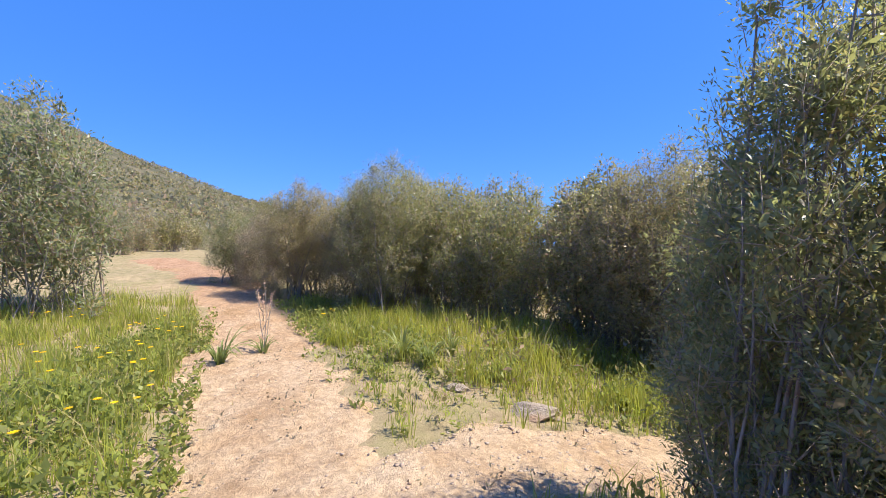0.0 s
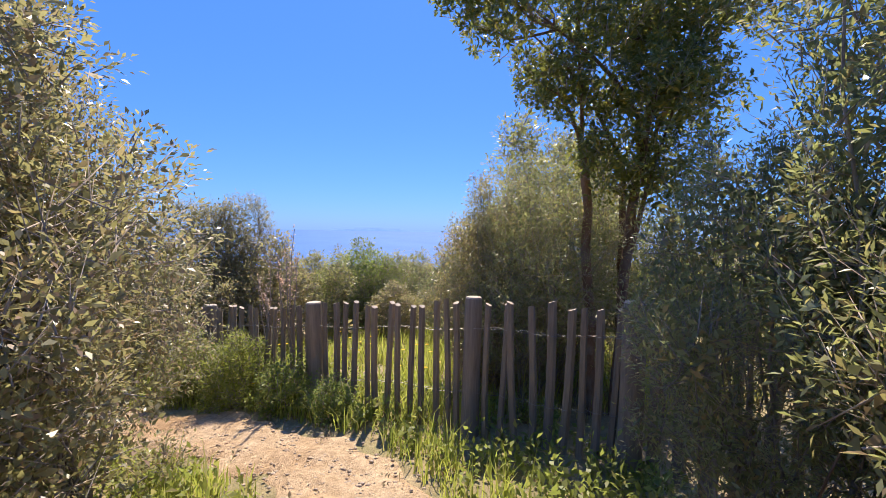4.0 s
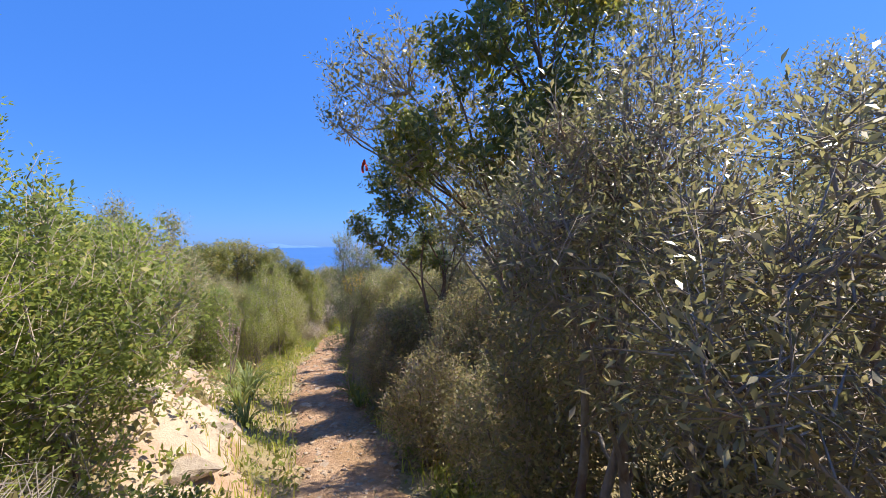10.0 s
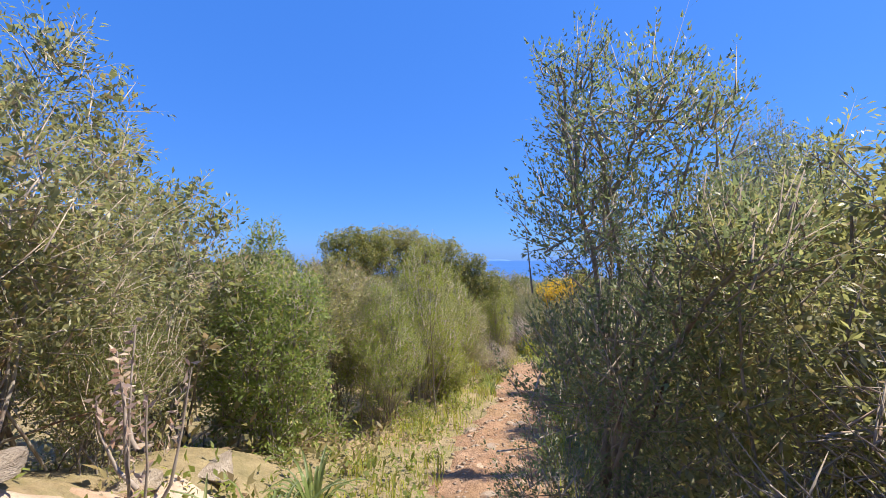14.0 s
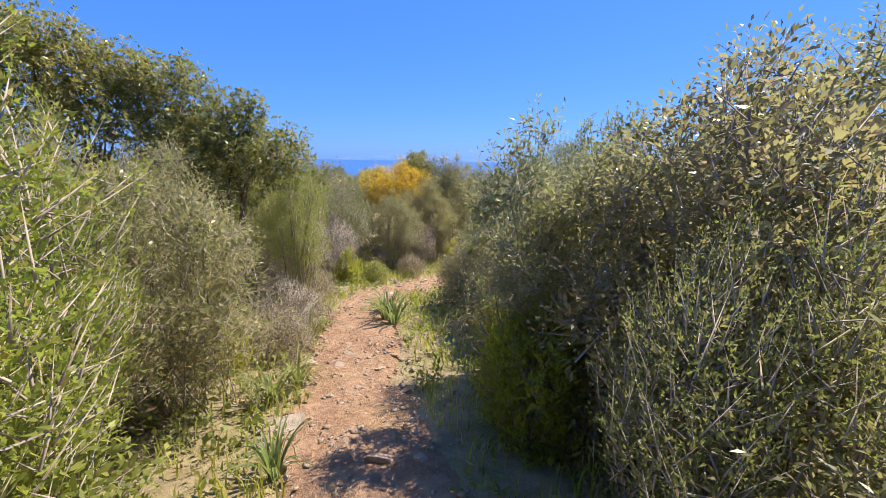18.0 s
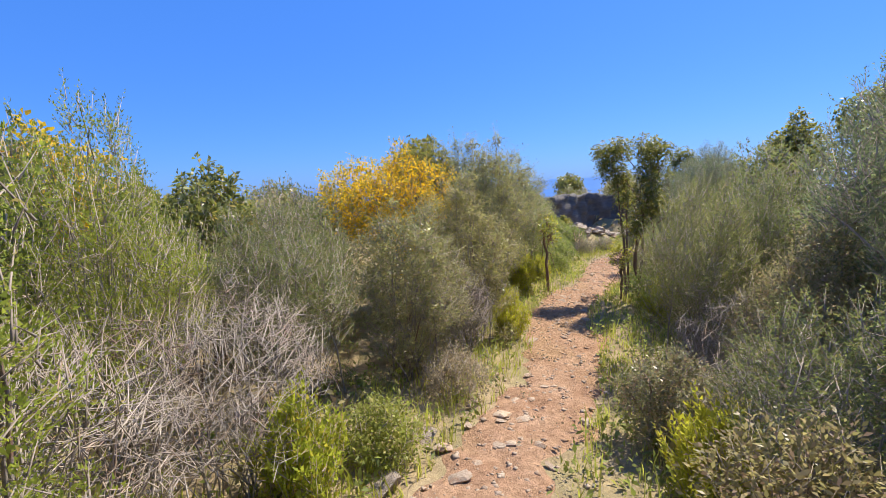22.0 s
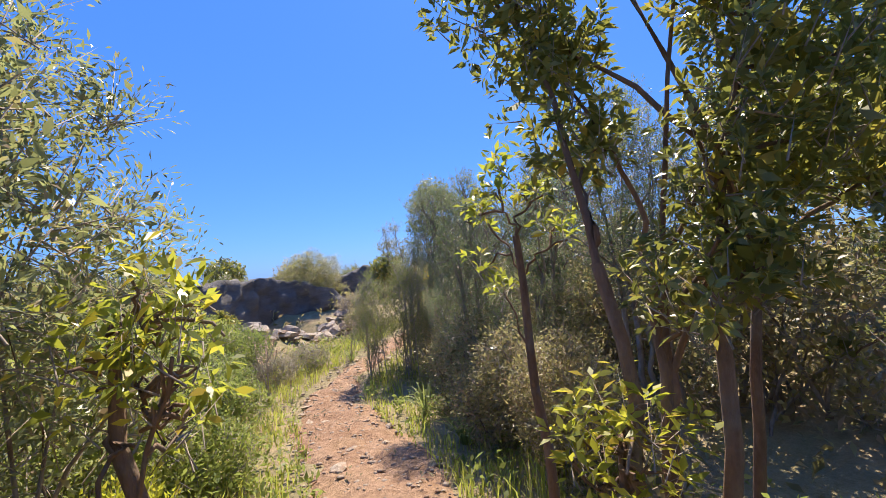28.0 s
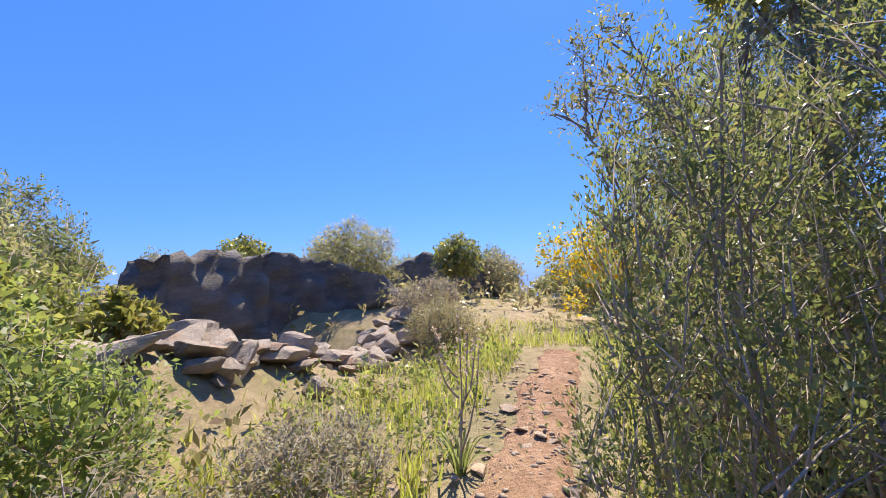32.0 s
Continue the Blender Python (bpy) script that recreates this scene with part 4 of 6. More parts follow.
stand("fresh", (13.85, 21.05, 2.15, 0.95), (13.5, 20.4, 2.25, 0.9), (13.0, 20.9, 2.2, 1.2), (14.4, 22.65, 2.25, 1.2))
stand("bloom", (14.35, 25.7, 2.4, 1.9), (17.8, 24.25, 2.5, 2.3))
stand("heath", (15.6, 22.9, 1.8, 1.4), (16.2, 23.9, 1.8, 1.5), (14.9, 23.8, 1.8, 1.5), (13.9, 23.2, 2.5, 1.3),
      (16.65, 19.4, 1.3, 1.3), (18.9, 20.6, 2.0, 1.4), (20.6, 20.2, 2.5, 1.7), (19.6, 20.2, 2.1, 1.5))
stand("olive", (16.8, 22.75, 1.9, 1.4), (15.4, 25.2, 2.0, 1.8), (18.1, 23.1, 2.3, 1.5), (19.35, 23.8, 2.85, 1.6), (18.95, 24.0, 2.8, 1.5),
      (21.25, 24.45, 2.65, 1.7), (19.95, 20.75, 1.3, 1.1))
stand("mastic", (16.9, 25.0, 1.8, 1.7), (13.0, 22.2, 1.7, 1.5), (19.2, 24.6, 2.3, 1.6), (15.95, 19.6, 0.7, 0.8), (18.3, 19.7, 1.6, 1.3),
      (17.2, 20.4, 0.8, 0.9))
stand("heathtree", (17.8, 19.1, 2.85, 1.5), (18.7, 19.2, 2.5, 1.6), (19.8, 18.9, 2.6, 1.7))
# the twin-stemmed tree and the outcrop
stand("spurge", (20.5, 21.5, 0.6, 0.5), (20.65, 23.95, 0.9, 0.6), (21.9, 24.3, 0.5, 0.5))
stand("heath", (26.0, 23.85, 1.6, 0.65), (26.1, 23.38, 1.8, 0.8), (20.9, 21.0, 2.1, 1.4), (21.5, 25.3, 1.8, 1.5), (28.6, 28.6, 2.1, 1.6))
stand("bright", (21.0, 21.75, 0.7, 0.8), (25.75, 26.2, 1.0, 1.4), (24.95, 26.8, 1.3, 1.5), (24.35, 25.6, 0.9, 1.2), (25.0, 25.5, 0.7, 0.9),
      (24.1, 25.0, 0.6, 0.8), (23.0, 24.5, 0.5, 0.7), (22.4, 24.9, 1.1, 1.3), (23.2, 25.4, 1.0, 1.2), (30.7, 26.75, 0.75, 0.6),
      (27.3, 27.35, 1.2, 1.0), (26.2, 26.5, 0.9, 1.1), (28.2, 27.6, 1.1, 0.9))
stand("straw", (29.4, 27.15, 1.0, 0.75), (28.8, 27.35, 1.05, 0.75), (28.1, 27.0, 0.8, 0.6))
stand("bright", (26.45, 25.85, 0.85, 1.0), (26.9, 26.6, 0.8, 0.9))
stand("glossy", (21.2, 23.62, 1.45, 0.55), (21.3, 22.35, 1.0, 0.5))
stand("heathtree", (23.3, 21.3, 2.5, 1.5), (25.6, 21.5, 2.5, 1.6), (28.3, 22.4, 2.7, 1.7))
stand("olive", (29.2, 22.2, 2.6, 1.8), (23.7, 27.1, 1.8, 1.7), (34.9, 27.3, 2.0, 2.5), (27.6, 28.0, 1.7, 1.6),
      (30.0, 30.6, 1.9, 1.7))
stand("mastic", (24.2, 22.55, 1.0, 1.1), (23.3, 22.4, 0.9, 1.0), (25.4, 22.8, 1.0, 1.0), (22.7, 22.1, 0.9, 0.9), (25.9, 28.0, 1.8, 1.9),
      (24.2, 21.0, 1.6, 1.6), (25.3, 20.6, 1.8, 1.8), (26.5, 21.1, 1.6, 1.6), (23.0, 20.6, 1.6, 1.5), (27.6, 21.6, 1.7, 1.7), (26.0, 26.9, 0.9, 1.2),
      (27.2, 29.0, 1.6, 1.8), (26.9, 23.05, 1.2, 1.0), (27.6, 23.0, 1.3, 1.1), (30.9, 24.85, 0.7, 1.2))
stand("straw", (27.0, 27.2, 1.2, 1.0))
stand("grey", (26.1, 25.3, 0.5, 0.8), (26.95, 25.05, 0.4, 0.8), (32.2, 25.2, 0.8, 1.4))
stand("bloom", (32.8, 21.9, 1.8, 2.9))
for kind, x, y, hh, ww, *tip_over in NEAR:
    gap = float(trail_distance(x, y)[0])
    lean, to = tip_over or (0.0, 0.0)
    plant(kind, x, y, hh, ww, "near" if gap < 2.1 + 0.25 * ww else "mid", lean=lean, to=to)

# scrub further from the path, thinning out: species by chance, spacing kept
rs_far = np.random.RandomState(77)
taken = [(p[1], p[2]) for p in NEAR]
count = 0
for k in range(12000):
    x, y = rs_far.uniform(-26, 58), rs_far.uniform(-12, 58)
    d = float(trail_distance(x, y)[0])
    if d < 2.0 or d > 34:
        continue
    if (-9 < x < 0.5 and -4 < y < 6.3) or (5.6 < x < 10.6 and -1.5 < y < 5.2) or (27.5 < x < 37 and 23.2 < y < 30.5) or (0 < x < 3 and 3 < y < 6) or (-2 < x < 3 and -12 < y < 0.5):
        continue
    gap = 1.0 + 0.055 * d
    if any((x - a) ** 2 + (y - b) ** 2 < gap * gap for a, b in taken):
        continue
    taken.append((x, y))
    kind = ("olive", "mastic", "heath", "straw", "mastic", "heath")[rs_far.randint(6)]
    hh = rs_far.uniform(1.3, 2.0) if x > 10 else rs_far.uniform(1.7, 2.5)
    plant(kind, x, y, hh, rs_far.uniform(1.5, 2.3) * (1 + 0.012 * d), "mid" if d < 4.0 else "far")
    count += 1
    if count > 340:
        break
plant_all()

def own_shape(kind, x, y, feet, thick, label, lobes):
    """A plant that stands out by its shape: its clumps by offset from the foot, height in the world, and radius."""
    ground_z = gz(x, y) - 0.03
    full = {"straw": 1.3, "heathtree": 1.3}.get(kind, 1.12)
    clumps = [(a, b, z - ground_z, r * full, 1.0) for a, b, z, r in lobes]
    top = max(c[2] + c[3] for c in clumps)
    rs = np.random.RandomState(int(x * 31 + y * 17))
    for a, b, z, r, _ in list(clumps):         # smaller clumps break the outline of the large ones
        for k in range(0 if kind == "glossy" else 2):
            d = unit(rs.normal(0, 1, 3))
            clumps.append((a + d[0] * r * 0.85, b + d[1] * r * 0.85, z + abs(d[2]) * r * 0.6 - 0.1 * r, r * rs.uniform(0.45, 0.65), 1.1))
        if SPECIES[kind]["style"] == "plume" or kind == "greygrove" and y < 7.2:      # foliage goes on further down
            for k in range(2):
                low = z * rs.uniform(0.35, 0.8)
                clumps.append((a * 0.8 + rs.normal(0, 0.1), b * 0.8 + rs.normal(0, 0.1), max(low, r), r * rs.uniform(0.6, 1.0), 1.1))
    wide = 1.6 * max(math.hypot(c[0], c[1]) for c in clumps)
    ob = build_plant(kind, 300 + int(x * 7 + y * 3), "near", top, min(wide, 1.6), clumps, feet, thick)
    ob.location = (x, y, ground_z)
    tagged(ob, label or SPECIES[kind]["label"], group=SPECIES[kind]["name"].replace("_", " ") + "s on the hillside")


own_shape("straw", 5.70, 0.70, [(-0.10, 0.10), (0.20, -0.15), (0.05, 0.25)], 1.2, "tall strawberry tree whose dark canopy leans over the fence",
          [(-0.75, 1.71, 2.89, 0.20), (-0.73, 1.39, 2.72, 0.25), (-0.64, 1.00, 2.31, 0.22), (-0.76, 0.91, 3.39, 0.24), (-0.72, 0.67, 3.15, 0.27), (-0.73, 0.62, 2.72, 0.30), (-0.75, 0.26, 2.67, 0.27), (-0.80, 0.13, 3.31, 0.27), (-0.79, -0.09, 2.93, 0.28), (-0.87, -0.26, 3.51, 0.29), (-0.89, -0.52, 3.08, 0.29), (-0.82, -0.16, 4.01, 0.29), (-0.77, 0.21, 3.83, 0.25), (-0.62, 0.64, 2.26, 0.26), (-0.73, 0.30, 2.14, 0.28), (-0.57, 0.46, 1.74, 0.25), (-0.75, -0.01, 2.20, 0.28), (-0.71, 0.09, 1.58, 0.27)])
own_shape("straw", 5.45, 6.30, [(-0.05, 0.00), (0.10, -0.15), (-0.15, 0.20)], 1.3, "strawberry tree reaching over the path with pale branches",
          [(1.43, 0.24, 1.67, 0.14), (1.32, 0.40, 1.78, 0.14), (1.09, 0.37, 1.98, 0.22), (0.83, 0.43, 1.96, 0.21), (1.05, 0.48, 1.71, 0.18), (0.77, 0.44, 1.67, 0.17), (0.63, 0.36, 1.82, 0.16), (0.40, 0.27, 1.66, 0.16), (0.28, 0.17, 1.40, 0.14), (0.37, 0.27, 1.20, 0.13), (0.92, 0.51, 1.45, 0.14), (1.21, 0.44, 1.42, 0.07), (0.22, 0.27, 1.82, 0.16), (0.55, 0.36, 2.08, 0.18), (0.55, 0.36, 1.39, 0.12)])
own_shape("straw", 9.35, 7.55, [(-0.05, -0.05), (0.15, 0.05), (-0.10, 0.15)], 0.8, "",
          [(-0.52, 0.10, 1.93, 0.21), (-0.62, 0.18, 1.49, 0.22), (-0.17, -0.09, 1.75, 0.20), (-0.20, -0.07, 1.22, 0.22), (-0.59, 0.03, 0.91, 0.20), (-0.75, 0.53, 1.02, 0.20), (-0.13, -0.28, 0.76, 0.19)])
own_shape("greygrove", 9.95, 6.90, [(-0.05, -0.05), (0.10, 0.10), (-0.15, 0.10), (-0.25, -0.20)], 1.0, "",
          [(-0.39, 0.27, 1.78, 0.24), (-0.44, 0.33, 1.40, 0.30), (-0.23, 0.07, 1.54, 0.20), (-0.17, -0.02, 1.07, 0.30), (-0.53, 0.30, 0.83, 0.28), (0.08, -0.22, 1.12, 0.26), (-0.03, -0.23, 0.69, 0.27), (-0.37, 0.10, 0.48, 0.27)])
own_shape("greygrove", 10.85, 5.70, [(-0.05, 0.00), (0.10, -0.15), (-0.15, 0.20)], 1.1, "",
          [(-0.27, 0.81, 1.36, 0.25), (-0.13, 0.48, 1.36, 0.27), (0.09, 0.20, 1.31, 0.26), (0.18, -0.10, 1.57, 0.26), (0.24, -0.37, 1.43, 0.25), (0.08, -0.55, 1.09, 0.21), (-0.13, 0.22, 0.86, 0.30), (-0.07, -0.33, 0.83, 0.28), (-0.30, 0.64, 0.78, 0.30), (-0.14, -0.07, 0.41, 0.29)])
own_shape("greygrove", 9.30, 7.30, [(-0.08, 0.15), (0.05, -0.10), (0.00, -0.40)], 0.8, "leaning grey-leaved tree with pale stems reaching over the path",
          [(-0.81, 1.36, 1.53, 0.20), (-0.87, 1.45, 1.27, 0.15), (-0.78, 1.34, 1.76, 0.10), (-0.56, 1.06, 1.65, 0.19), (-0.68, 1.16, 1.26, 0.19), (-0.50, 0.88, 1.22, 0.19), (-0.43, 0.68, 0.87, 0.17), (-0.59, 1.15, 0.88, 0.14), (-0.37, 0.68, 1.27, 0.14), (-0.41, 0.43, 0.55, 0.13), (-0.53, 0.78, 0.56, 0.14), (-0.45, 1.23, 1.14, 0.10), (-0.39, 1.03, 0.97, 0.11), (-0.36, 0.83, 1.02, 0.10), (-0.32, 0.66, 0.91, 0.10), (-0.25, 0.52, 0.98, 0.09), (-0.26, 0.94, 0.74, 0.09), (-0.26, 0.66, 0.67, 0.08), (-0.24, 0.48, 0.69, 0.08), (-0.41, 0.97, 1.30, 0.11), (-0.30, 0.63, 1.17, 0.10)])
own_shape("bareboughs", 9.95, 8.35, [(-0.05, -0.05), (0.10, 0.10)], 0.5, "grey tree with bare twigs hanging towards the path",
          [(-0.19, 0.81, 1.17, 0.11), (-0.10, 0.64, 1.05, 0.11), (-0.03, 0.46, 0.93, 0.12), (0.01, 0.30, 0.81, 0.11), (0.04, 0.15, 0.66, 0.11), (0.05, 0.05, 0.82, 0.10), (0.05, 0.08, 0.46, 0.09), (-0.13, 0.59, 1.23, 0.11), (0.03, 0.23, 1.02, 0.11), (0.06, 0.34, 0.61, 0.09)])
own_shape("straw", 10.28, 9.80, [(-0.03, 0.00), (0.12, 0.10)], 0.8, "open strawberry tree on a leaning bare trunk",
          [(-0.65, 0.78, 0.64, 0.12), (-0.54, 0.58, 1.15, 0.15), (-0.34, 0.42, 1.17, 0.15), (-0.10, 0.29, 1.12, 0.13), (-0.47, 0.53, 0.87, 0.14), (-0.23, 0.37, 0.85, 0.15), (-0.41, 0.48, 0.56, 0.12), (-0.05, 0.30, 0.78, 0.13), (0.02, 0.30, 0.52, 0.12), (0.63, 0.38, 0.95, 0.15), (0.72, 0.21, 0.82, 0.16), (0.81, 0.03, 0.93, 0.14), (0.58, 0.26, 0.51, 0.15), (0.86, -0.11, 1.25, 0.16), (0.91, -0.25, 1.05, 0.15), (-0.39, 0.53, 1.43, 0.14), (-0.14, 0.34, 1.35, 0.13), (-0.58, 0.68, 0.48, 0.09), (-0.12, 0.47, 0.29, 0.12), (0.18, 0.33, 0.20, 0.12), (-0.35, 0.63, 0.29, 0.10)])
own_shape("heathtree", 10.10, 11.70, [(0.00, -0.05), (0.05, 0.10)], 0.8, "",
          [(-0.13, -0.04, 0.49, 0.10), (-0.10, -0.11, 0.27, 0.15), (0.01, -0.29, 0.24, 0.17), (-0.15, -0.14, -0.05, 0.19), (-0.01, -0.40, -0.17, 0.18), (-0.10, -0.23, -0.47, 0.19)])
own_shape("heathtree", 11.55, 13.25, [(0.00, 0.00)], 1.1, "slim tall tree heath with one bare trunk",
          [(-0.28, 0.25, -0.13, 0.03), (-0.22, 0.24, -0.01, 0.04), (-0.15, 0.20, 0.07, 0.06), (-0.08, 0.14, 0.05, 0.07), (-0.02, 0.08, -0.04, 0.07), (-0.09, 0.17, -0.09, 0.06), (0.09, 0.05, -0.17, 0.07), (0.04, -0.01, 0.01, 0.06), (-0.15, 0.20, -0.18, 0.03), (-0.03, 0.12, 0.19, 0.08), (-0.14, 0.18, 0.20, 0.05), (-0.03, 0.14, 0.34, 0.06), (0.08, 0.08, -0.31, 0.07)])
own_shape("straw", 10.30, 20.20, None, 1.0, "",
          [(-0.44, -0.60, 0.22, 0.23), (-0.18, -0.38, 0.10, 0.25), (0.12, -0.08, 0.14, 0.27), (-0.31, -0.59, -0.17, 0.26), (0.12, -0.08, -0.22, 0.30), (-0.72, -0.73, 0.08, 0.26), (-0.68, -0.72, -0.32, 0.29)])
own_shape("straw", 11.60, 20.80, None, 1.0, "",
          [(-0.76, 0.00, 0.21, 0.34), (-0.23, 0.15, 0.16, 0.33), (0.24, 0.18, -0.03, 0.35), (-0.53, 0.09, -0.27, 0.39), (0.06, 0.11, -0.41, 0.38)])
own_shape("straw", 12.75, 20.45, None, 1.0, "",
          [(-0.39, 0.41, -0.14, 0.36), (0.01, 0.09, -0.48, 0.34), (0.19, -0.19, -0.32, 0.19), (0.48, -0.41, -0.77, 0.30), (-0.36, 0.40, -0.61, 0.40), (0.05, -0.03, -0.90, 0.38)])
own_shape("straw", 21.35, 22.05, [(-0.10, 0.20), (0.10, -0.15), (0.00, 0.00), (0.15, 0.05)], 0.9, "twin-headed strawberry tree with rounded crowns on bare stems",
          [(0.05, 0.59, -1.03, 0.17), (0.10, 0.38, -0.95, 0.17), (0.07, 0.51, -1.24, 0.19), (0.10, 0.39, -1.52, 0.16), (0.12, 0.32, -1.80, 0.12), (-0.20, -0.13, -0.98, 0.17), (-0.17, -0.31, -1.05, 0.15), (-0.19, -0.21, -1.35, 0.18), (-0.20, -0.12, -1.63, 0.16), (-0.11, -0.05, -1.94, 0.16), (-0.17, -0.31, -1.83, 0.13), (-0.05, -0.50, -1.89, 0.11), (-0.13, 0.05, -2.22, 0.15)])
own_shape("glossy", 21.86, 22.50, [(0.00, -0.10)], 0.72, "",
          [(0.10, 0.09, -1.80, 0.05), (0.09, -0.00, -1.80, 0.06), (0.20, 0.15, -1.87, 0.03), (0.18, 0.13, -1.94, 0.03), (0.26, 0.16, -2.15, 0.03), (0.20, 0.06, -2.25, 0.03), (0.13, -0.18, -1.97, 0.04), (0.09, -0.21, -2.03, 0.03), (0.13, 0.05, -1.66, 0.04), (0.12, -0.11, -1.84, 0.03)])
own_shape("heathtree", 24.50, 22.45, [(-0.05, 0.00), (0.15, -0.10), (-0.10, 0.15)], 1.1, "",
          [(-0.08, 0.09, -1.37, 0.15), (0.06, 0.38, -1.44, 0.18), (0.17, 0.59, -1.51, 0.15), (-0.06, 0.22, -1.70, 0.21), (0.07, 0.49, -1.86, 0.18), (-0.13, -0.15, -1.56, 0.18), (-0.20, -0.01, -1.99, 0.21), (-0.27, -0.28, -1.87, 0.18), (-0.05, 0.26, -2.10, 0.19), (-0.24, -0.20, -2.23, 0.19)])
own_shape("heathtree", 24.60, 21.70, [(0.00, 0.00), (0.15, 0.15)], 1.1, "",
          [(-0.07, 0.12, -1.11, 0.12), (-0.04, 0.18, -1.34, 0.14), (-0.37, -0.07, -1.25, 0.15), (-0.32, 0.03, -1.53, 0.19), (-0.51, -0.12, -1.52, 0.15), (-0.18, 0.11, -1.76, 0.19)])
own_shape("greygrove", 26.90, 23.30, [(-0.05, 0.00), (0.10, 0.10), (-0.10, -0.15)], 1.0, "",
          [(0.44, 0.35, -1.46, 0.12), (0.59, 0.53, -1.74, 0.12), (0.45, 0.38, -1.69, 0.13), (0.41, 0.24, -1.98, 0.14), (0.54, 0.32, -2.11, 0.10), (0.39, 0.19, -2.24, 0.12), (0.26, 0.14, -1.93, 0.13), (0.10, 0.04, -1.75, 0.14), (-0.03, 0.01, -2.09, 0.14), (-0.08, -0.08, -1.76, 0.13), (0.11, 0.06, -2.30, 0.13), (-0.12, -0.13, -2.05, 0.12), (-0.11, -0.12, -2.36, 0.12), (-0.04, -0.01, -2.60, 0.12)])
own_shape("straw", 26.95, 23.10, [(0.00, 0.00), (0.10, -0.10)], 1.0, "",
          [(0.07, -0.18, -0.92, 0.16), (0.09, -0.03, -1.14, 0.15), (0.05, -0.33, -1.13, 0.14), (0.04, -0.05, -1.44, 0.16), (0.01, -0.29, -1.56, 0.15)])
own_shape("heathtree", 26.20, 22.65, [(0.00, 0.00), (0.10, -0.15), (-0.15, -0.05)], 1.1, "",
          [(0.19, -0.09, -1.20, 0.15), (0.03, -0.26, -1.35, 0.15), (-0.04, -0.43, -1.27, 0.13), (-0.19, -0.52, -1.50, 0.12), (0.00, -0.33, -1.67, 0.21), (0.22, 0.01, -1.63, 0.19), (0.27, 0.27, -2.06, 0.19), (0.10, -0.05, -2.08, 0.20), (0.39, 0.40, -1.91, 0.15)])


def marker_ribbon(x, y, z):
    """A short red ribbon knotted round a twig, with two tails that hang and curl."""
    bm = bmesh.new()
    for side, length in ((-1, 0.085), (1, 0.07)):
        rows = []
        for k in range(7):
            u = k / 6
            cx, cy, cz = side * (0.004 + 0.012 * u), 0.008 * math.sin(u * 5 + side), -length * u
            rows.append([bm.verts.new((cx + a, cy + e, cz)) for a, e in ((-0.009, -0.0008), (0.009, -0.0008), (0.009, 0.0008), (-0.009, 0.0008))])
        for k in range(6):
            for s in range(4):
                bm.faces.new((rows[k][s], rows[k][(s + 1) % 4], rows[k + 1][(s + 1) % 4], rows[k + 1][s]))
        bm.faces.new(rows[0][::-1])
        bm.faces.new(rows[-1])
    bmesh.ops.create_icosphere(bm, subdivisions=1, radius=0.009)
    me = bpy.data.meshes.new("marker_ribbon")
    bm.to_mesh(me)
    bm.free()
    me.materials.append(solid_material("red_cloth", (0.55, 0.05, 0.04), (0.72, 0.10, 0.07), 60, 300, 0.7, 0.2, 0.001))
    ob = new("marker_ribbon", me)
    ob.location = (x, y, z)
    return tagged(ob, "small red ribbon tied to a twig over the path", "ribbon")


marker_ribbon(8.48, 8.62, 1.01)

# ---- the paling fence ----
def paling(seed):
    """A split chestnut pale, 1 m long, a little bent, with a slanting cut at the top."""
    rs = np.random.RandomState(seed)
    bm = bmesh.new()
    rings = []
    n = 6
    for k in range(5):
        z = k / 4
        bend = 0.012 * math.sin(z * 3 + seed)
        ring = []
        for s in range(n):
            a = s * 2 * math.pi / n
            r = (0.027 if s % 2 else 0.031) * (1 - 0.10 * z) * (1 + 0.14 * math.sin(seed * 3 + s * 1.7))
            ring.append(bm.verts.new((r * math.cos(a) * 1.15 + bend, r * math.sin(a) * 0.8 + bend * 0.6, z + (0.010 * math.cos(a + seed) if k == 4 else 0))))
        rings.append(ring)
    for k in range(4):
        for s in range(n):
            bm.faces.new((rings[k][s], rings[k][(s + 1) % n], rings[k + 1][(s + 1) % n], rings[k + 1][s]))
    top = bm.faces.new(rings[-1])
    top.material_index = 1
    bm.faces.new(rings[0][::-1])
    me = bpy.data.meshes.new("paling")
    bm.to_mesh(me)
    bm.free()
    me.materials.append(WOOD)
    me.materials.append(WOOD_END)
    return me


def round_post(seed):
    """A peeled round post, 1 m long, slightly oval, with a chamfered flat top."""
    bm = bmesh.new()
    n, rings = 18, []
    prof = [(0.0, 1.06), (0.3, 1.02), (0.6, 1.0), (0.97, 0.97), (0.99, 0.93), (1.0, 0.85)]
    for z, f in prof:
        rings.append([bm.verts.new((f * 0.078 * (1 + 0.05 * math.sin(2 * a + seed) + 0.02 * math.sin(5 * a + seed + z * 2)) * math.cos(a),
                                    f * 0.078 * (1 + 0.05 * math.sin(2 * a + seed)) * math.sin(a), z)) for a in [s * 2 * math.pi / n for s in range(n)]])
    for k in range(len(prof) - 1):
        for s in range(n):
            fc = bm.faces.new((rings[k][s], rings[k][(s + 1) % n], rings[k + 1][(s + 1) % n], rings[k + 1][s]))
            fc.smooth = k < 3
            fc.material_index = 1 if k == 4 else 0
    top = bm.faces.new(rings[-1])
    top.material_index = 1
    me = bpy.data.meshes.new("post")
    bm.to_mesh(me)
    bm.free()
    me.materials.append(WOOD)
    me.materials.append(WOOD_END)
    return me


